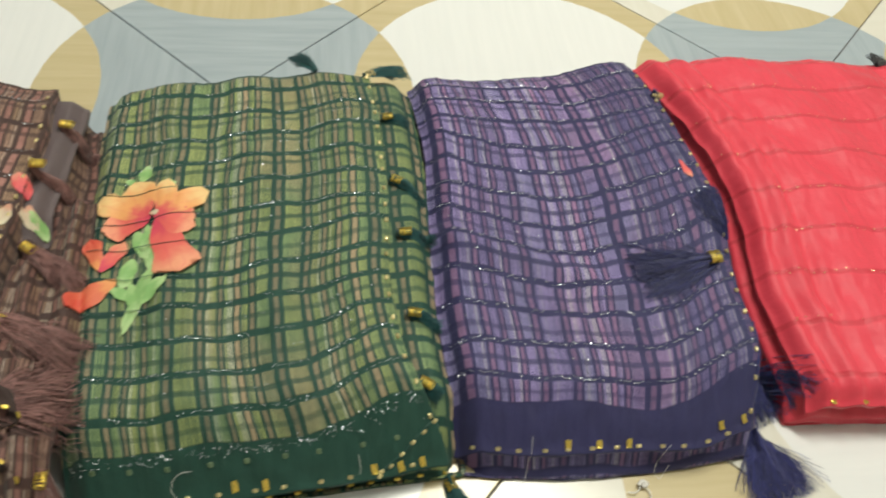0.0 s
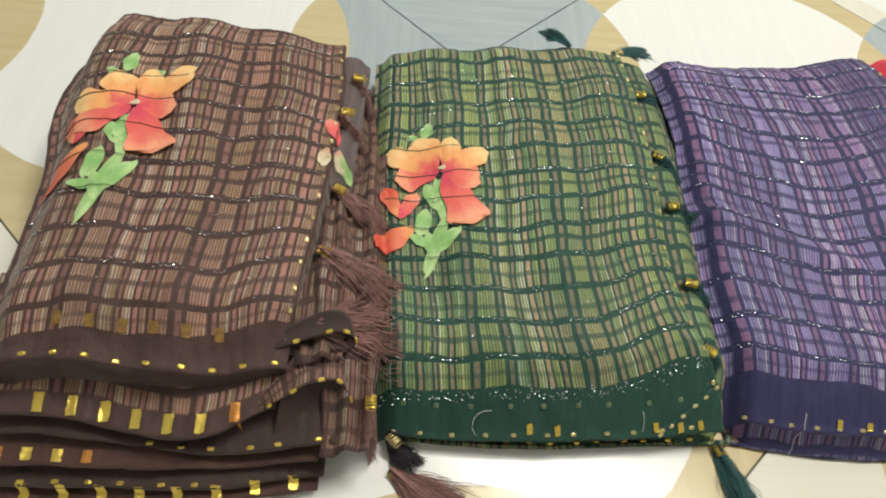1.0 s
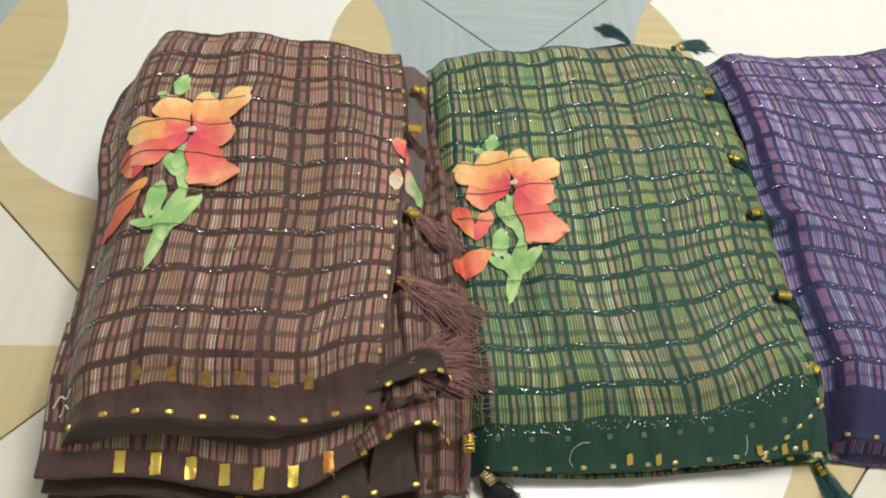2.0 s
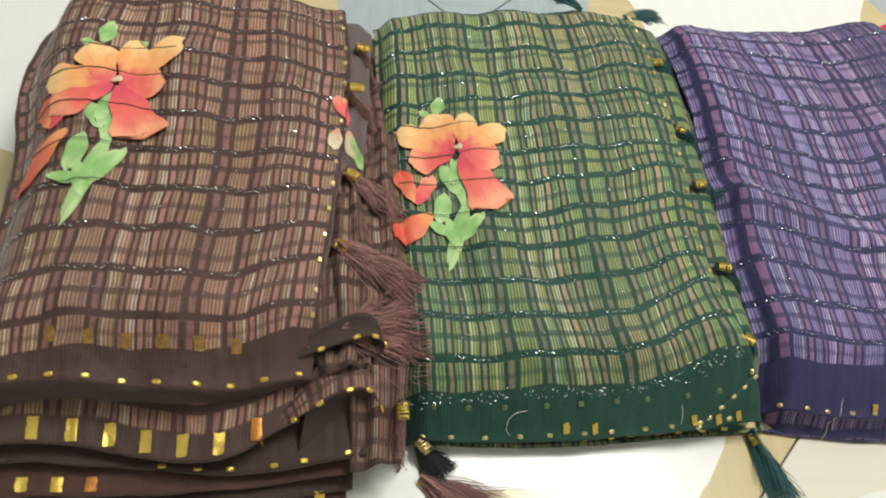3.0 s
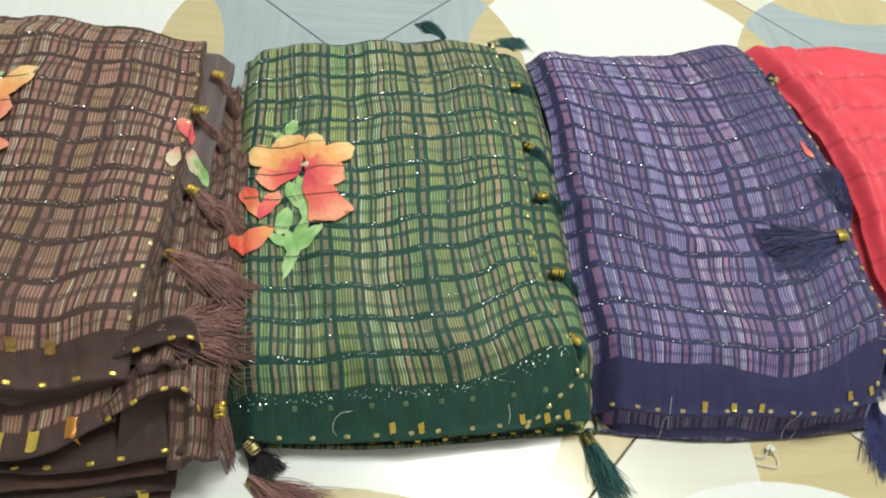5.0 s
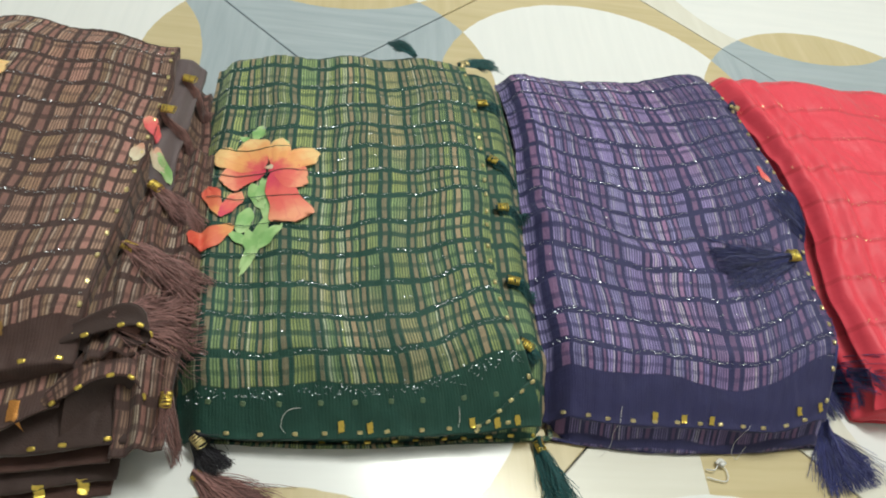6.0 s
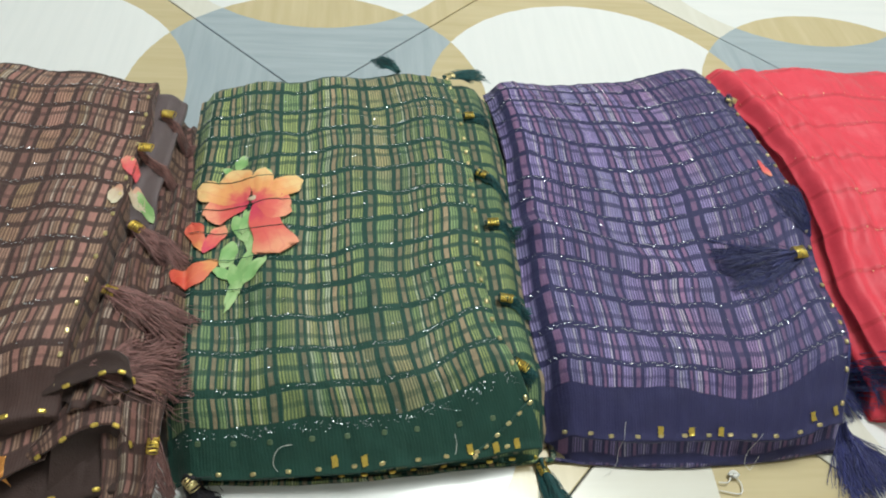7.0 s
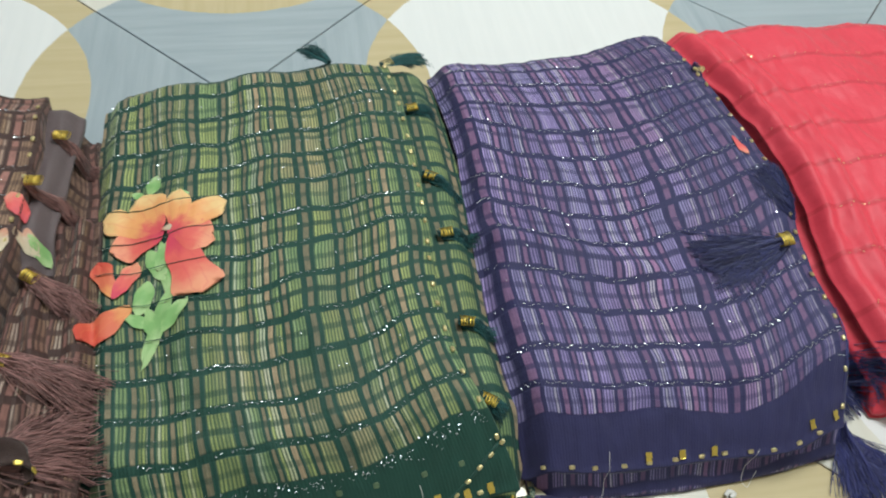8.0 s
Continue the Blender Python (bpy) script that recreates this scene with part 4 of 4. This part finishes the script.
def border_glints(sheet, parent, seed):
    """Silver thread along the wavy top of the plain border."""
    rnd = random.Random(seed)
    verts, faces = [], []
    for k in range(230):
        U = rnd.uniform(-0.48, 0.49) * sheet.w
        if noise.noise(Vector((U * 40, seed, 0))) < -0.45:
            continue
        u = U / sheet.w + 0.5
        p = sheet.at(u, sheet.v_of(u, 0.035 + rnd.gauss(0, 0.0030)), 0.0018)
        a = rnd.uniform(0, 3.14)
        t = Vector((math.cos(a), math.sin(a), rnd.gauss(0, 0.3))) * rnd.uniform(0.0003, 0.0008)
        w = Vector((rnd.gauss(0, 0.3), rnd.gauss(-0.3, 0.3), 1)).normalized().cross(t).normalized() * rnd.uniform(0.00025, 0.00045)
        o = len(verts)
        verts += [p - t - w, p + t - w, p + t + w, p - t + w]
        faces.append((o, o + 1, o + 2, o + 3))
    ob = mesh_ob("silver_thread", verts, faces, SILVER, parent, smooth=False)
    return tagged(ob, "glinting silver thread along the border", kind="stuff")


border_glints(g_top, green, 3)
edge = [Vector((x, y, fall(tree, x, y)[0] + 0.0006)) for x, y in ((-0.131 - 0.0056 * k - 0.0012 * math.sin(k * 0.9), 0.184 - 0.0042 * k) for k in range(11))]
v, f = tube(edge, 0.0013, 6)
mesh_ob("hem_edge", v, f, G_PLAIN, green)
for k in range(6):
    x, y = -0.134 - 0.0104 * k, 0.181 - 0.0078 * k
    z, up = fall(tree, x, y)
    put_bead(green, BEAD_S, Vector((x, y, z + 0.0003)), Vector((-0.8, -0.85, 0)), up)

# ---------------------------------------------------------------- trimmings of the purple saree
silver_lines(p_top, purple, 0.038, 0.10, 0.985, seed=3, chance=1.25, size=0.54)
silver_lines(p_top, purple, 0.038, 0.12, 0.985, seed=4, chance=0.14, shift=0.020, size=0.55)
edge_beads(p_top, purple, "right", 0.024, BEAD_S, 0.02, 0.97)
edge_beads(p_top, purple, "front", 0.026, BEAD_S, 0.02, 0.99)
for k, (x, y) in enumerate(((-0.005, 0.157), (0.026, 0.156), (0.057, 0.156), (0.150, 0.164), (0.176, 0.170))):
    patch("gold_stripe", purple, x, y, 0.0055, 0.007, 20 if k > 2 else -5, GOLD, 0.0022)
tassel(purple, (0.190, 0.338), (0.098, 0.325), P_TASSEL, 0.032, 240, GOLD, head=0.0068, lift=0.006, seed=21, label="navy yarn tassel")
tassel(purple, (0.222, 0.350), (0.208, 0.432), P_TASSEL, 0.022, 200, GOLD, head=0.0060, lift=0.005, seed=22, label="navy yarn tassel")
tassel(purple, (0.214, 0.490), (0.236, 0.435), P_TASSEL, 0.012, 90, GOLD, seed=23, label="navy yarn tassel")
tassel(purple, (0.184, 0.600), (0.208, 0.585), P_TASSEL, 0.008, 60, PALE_GOLD, seed=24, label="navy yarn tassel")
tassel(purple, (0.172, 0.664), (0.150, 0.690), P_TASSEL, 0.008, 50, None, seed=25, label="navy yarn tassel", stiff=True)
tassel(purple, (0.205, 0.172), (0.222, 0.102), P_TASSEL, 0.034, 260, None, seed=26, label="navy yarn tassel")
tassel(purple, (0.206, 0.272), (0.240, 0.188), P_TASSEL, 0.028, 190, GOLD, seed=27, label="navy yarn tassel")

# ---------------------------------------------------------------- trimmings of the red saree
silver_lines(r_top, red, 0.062, 0.04, 0.97, seed=5, chance=0.45, size=0.6, mat=PALE_GOLD, shift=0.031)
edge_beads(r_top, red, "front", 0.034, BEAD, 0.02, 0.98)
tassel(red, (0.570, 0.698), (0.600, 0.728), K_TASSEL, 0.016, 110, None, seed=31, label="black yarn tassel", stiff=True)

# ---------------------------------------------------------------- trimmings of the brown saree
silver_lines(b_top, brown, 0.038, 0.13, 0.985, seed=6, chance=1.2, size=0.54)
silver_lines(b_top, brown, 0.038, 0.13, 0.985, seed=7, chance=0.12, shift=0.020, size=0.55)
edge_beads(b_top, brown, "right", 0.026, BEAD_S, 0.03, 0.95)
edge_beads(b_top, brown, "front", 0.028, BEAD, 0.06, 0.99)
edge_beads(h3, brown, "front", 0.029, BEAD, 0.45, 0.98, 0.002)
edge_beads(h5, brown, "front", 0.030, BEAD, 0.02, 0.7, 0.002)
edge_beads(loop_a, brown, "front", 0.019, BEAD, 0.1, 0.98, 0.001)
edge_beads(loop_b, brown, "front", 0.019, BEAD, 0.06, 0.98, 0.001)
for sheet, n, u0, du, off, tall in ((h2, 8, 0.135, 0.106, 0.010, 0.017), (h4, 4, 0.09, 0.085, 0.007, 0.011), (h6, 8, 0.16, 0.110, 0.006, 0.009)):
    for k in range(1 if sheet is h2 else 0, n):
        p = sheet.at(u0 + du * k, off / sheet.h)
        dull = sheet is h4 and k in (0, 3) or sheet is h2 and k in (0, 7)
        patch("gold_stripe", brown, p.x, p.y, 0.0085, tall, 3, COPPER if dull else GOLD, 0.0014)
for k in range(6):
    p = b_top.at(0.28 + 0.100 * k, 0.030 / b_top.h)
    patch("faded_gold_stripe", brown, p.x, p.y, 0.0075, 0.010, 6, VEILED, 0.0010)
for k, (sx, sy, ex, ey, fan, count) in enumerate(((-0.520, 0.575, -0.474, 0.606, 0.012, 90), (-0.516, 0.516, -0.487, 0.510, 0.008, 60), (-0.522, 0.440, -0.486, 0.436, 0.008, 70),
                                                  (-0.522, 0.362, -0.468, 0.326, 0.012, 90), (-0.530, 0.282, -0.452, 0.248, 0.018, 95), (-0.528, 0.196, -0.450, 0.214, 0.030, 120))):
    tassel(brown, (sx, sy), (ex, ey), B_TASSEL, fan, count, GOLD, seed=40 + k, lift=0.004, droop=1 if k > 2 else 0, label="mauve-brown yarn tassel", stiff=k == 0)
tassel(brown, (-0.468, 0.150), (-0.466, 0.110), B_TASSEL, 0.006, 50, GOLD, seed=47, label="mauve-brown yarn tassel")
tassel(brown, (-0.446, 0.104), (-0.379, 0.056), B_TASSEL, 0.024, 170, GOLD, seed=48, label="mauve-brown yarn tassel")


# ---------------------------------------------------------------- loose threads
def thread(parent, pts, r=0.0003, name="loose_thread"):
    xs, ys, ups = (spline(*c) for c in zip(*pts))
    fine = []
    for k in range(8 * len(pts) + 1):
        t = k / (8 * len(pts))
        fine.append(Vector((xs(t), ys(t), fall(tree, xs(t), ys(t))[0] + r + max(ups(t), 0))))
    v, f = tube(fine, r, 5)
    return mesh_ob(name, v, f, THREAD, parent)


thread(green, [(-0.367, 0.134, 0.001), (-0.371, 0.139, 0.003), (-0.369, 0.146, 0.004), (-0.362, 0.150, 0.003), (-0.354, 0.151, 0.002)], 0.00024)
thread(green, [(-0.206, 0.158, 0.001), (-0.204, 0.150, 0.002), (-0.205, 0.143, 0.002)], 0.00024)
thread(purple, [(-0.040, 0.165, 0.002), (-0.042, 0.148, 0.003), (-0.045, 0.138, 0.003), (-0.056, 0.130, 0.001)], 0.00024)
thread(purple, [(0.098, 0.152, 0.002), (0.088, 0.140, 0.006), (0.093, 0.131, 0.003), (0.104, 0.142, 0.003)], 0.00024)
thread(brown, [(-0.806, 0.165, 0.002), (-0.800, 0.172, 0.006), (-0.792, 0.168, 0.004), (-0.786, 0.172, 0.002)], 0.0007)
thread(brown, [(-0.800, 0.158, 0.003), (-0.794, 0.164, 0.005), (-0.789, 0.160, 0.002)], 0.0007)
knot = thing("thread_scrap", "small knotted scrap of white thread on the floor", "thread")
thread(knot, [(0.058, 0.120, 0.0008), (0.066, 0.119, 0.003), (0.074, 0.126, 0.001), (0.080, 0.118, 0.001), (0.076, 0.108, 0.001), (0.056, 0.112, 0.001)], 0.0007)
thread(knot, [(0.070, 0.126, 0.001), (0.074, 0.129, 0.002), (0.078, 0.126, 0.002), (0.073, 0.124, 0.002)], 0.0022, "knot")
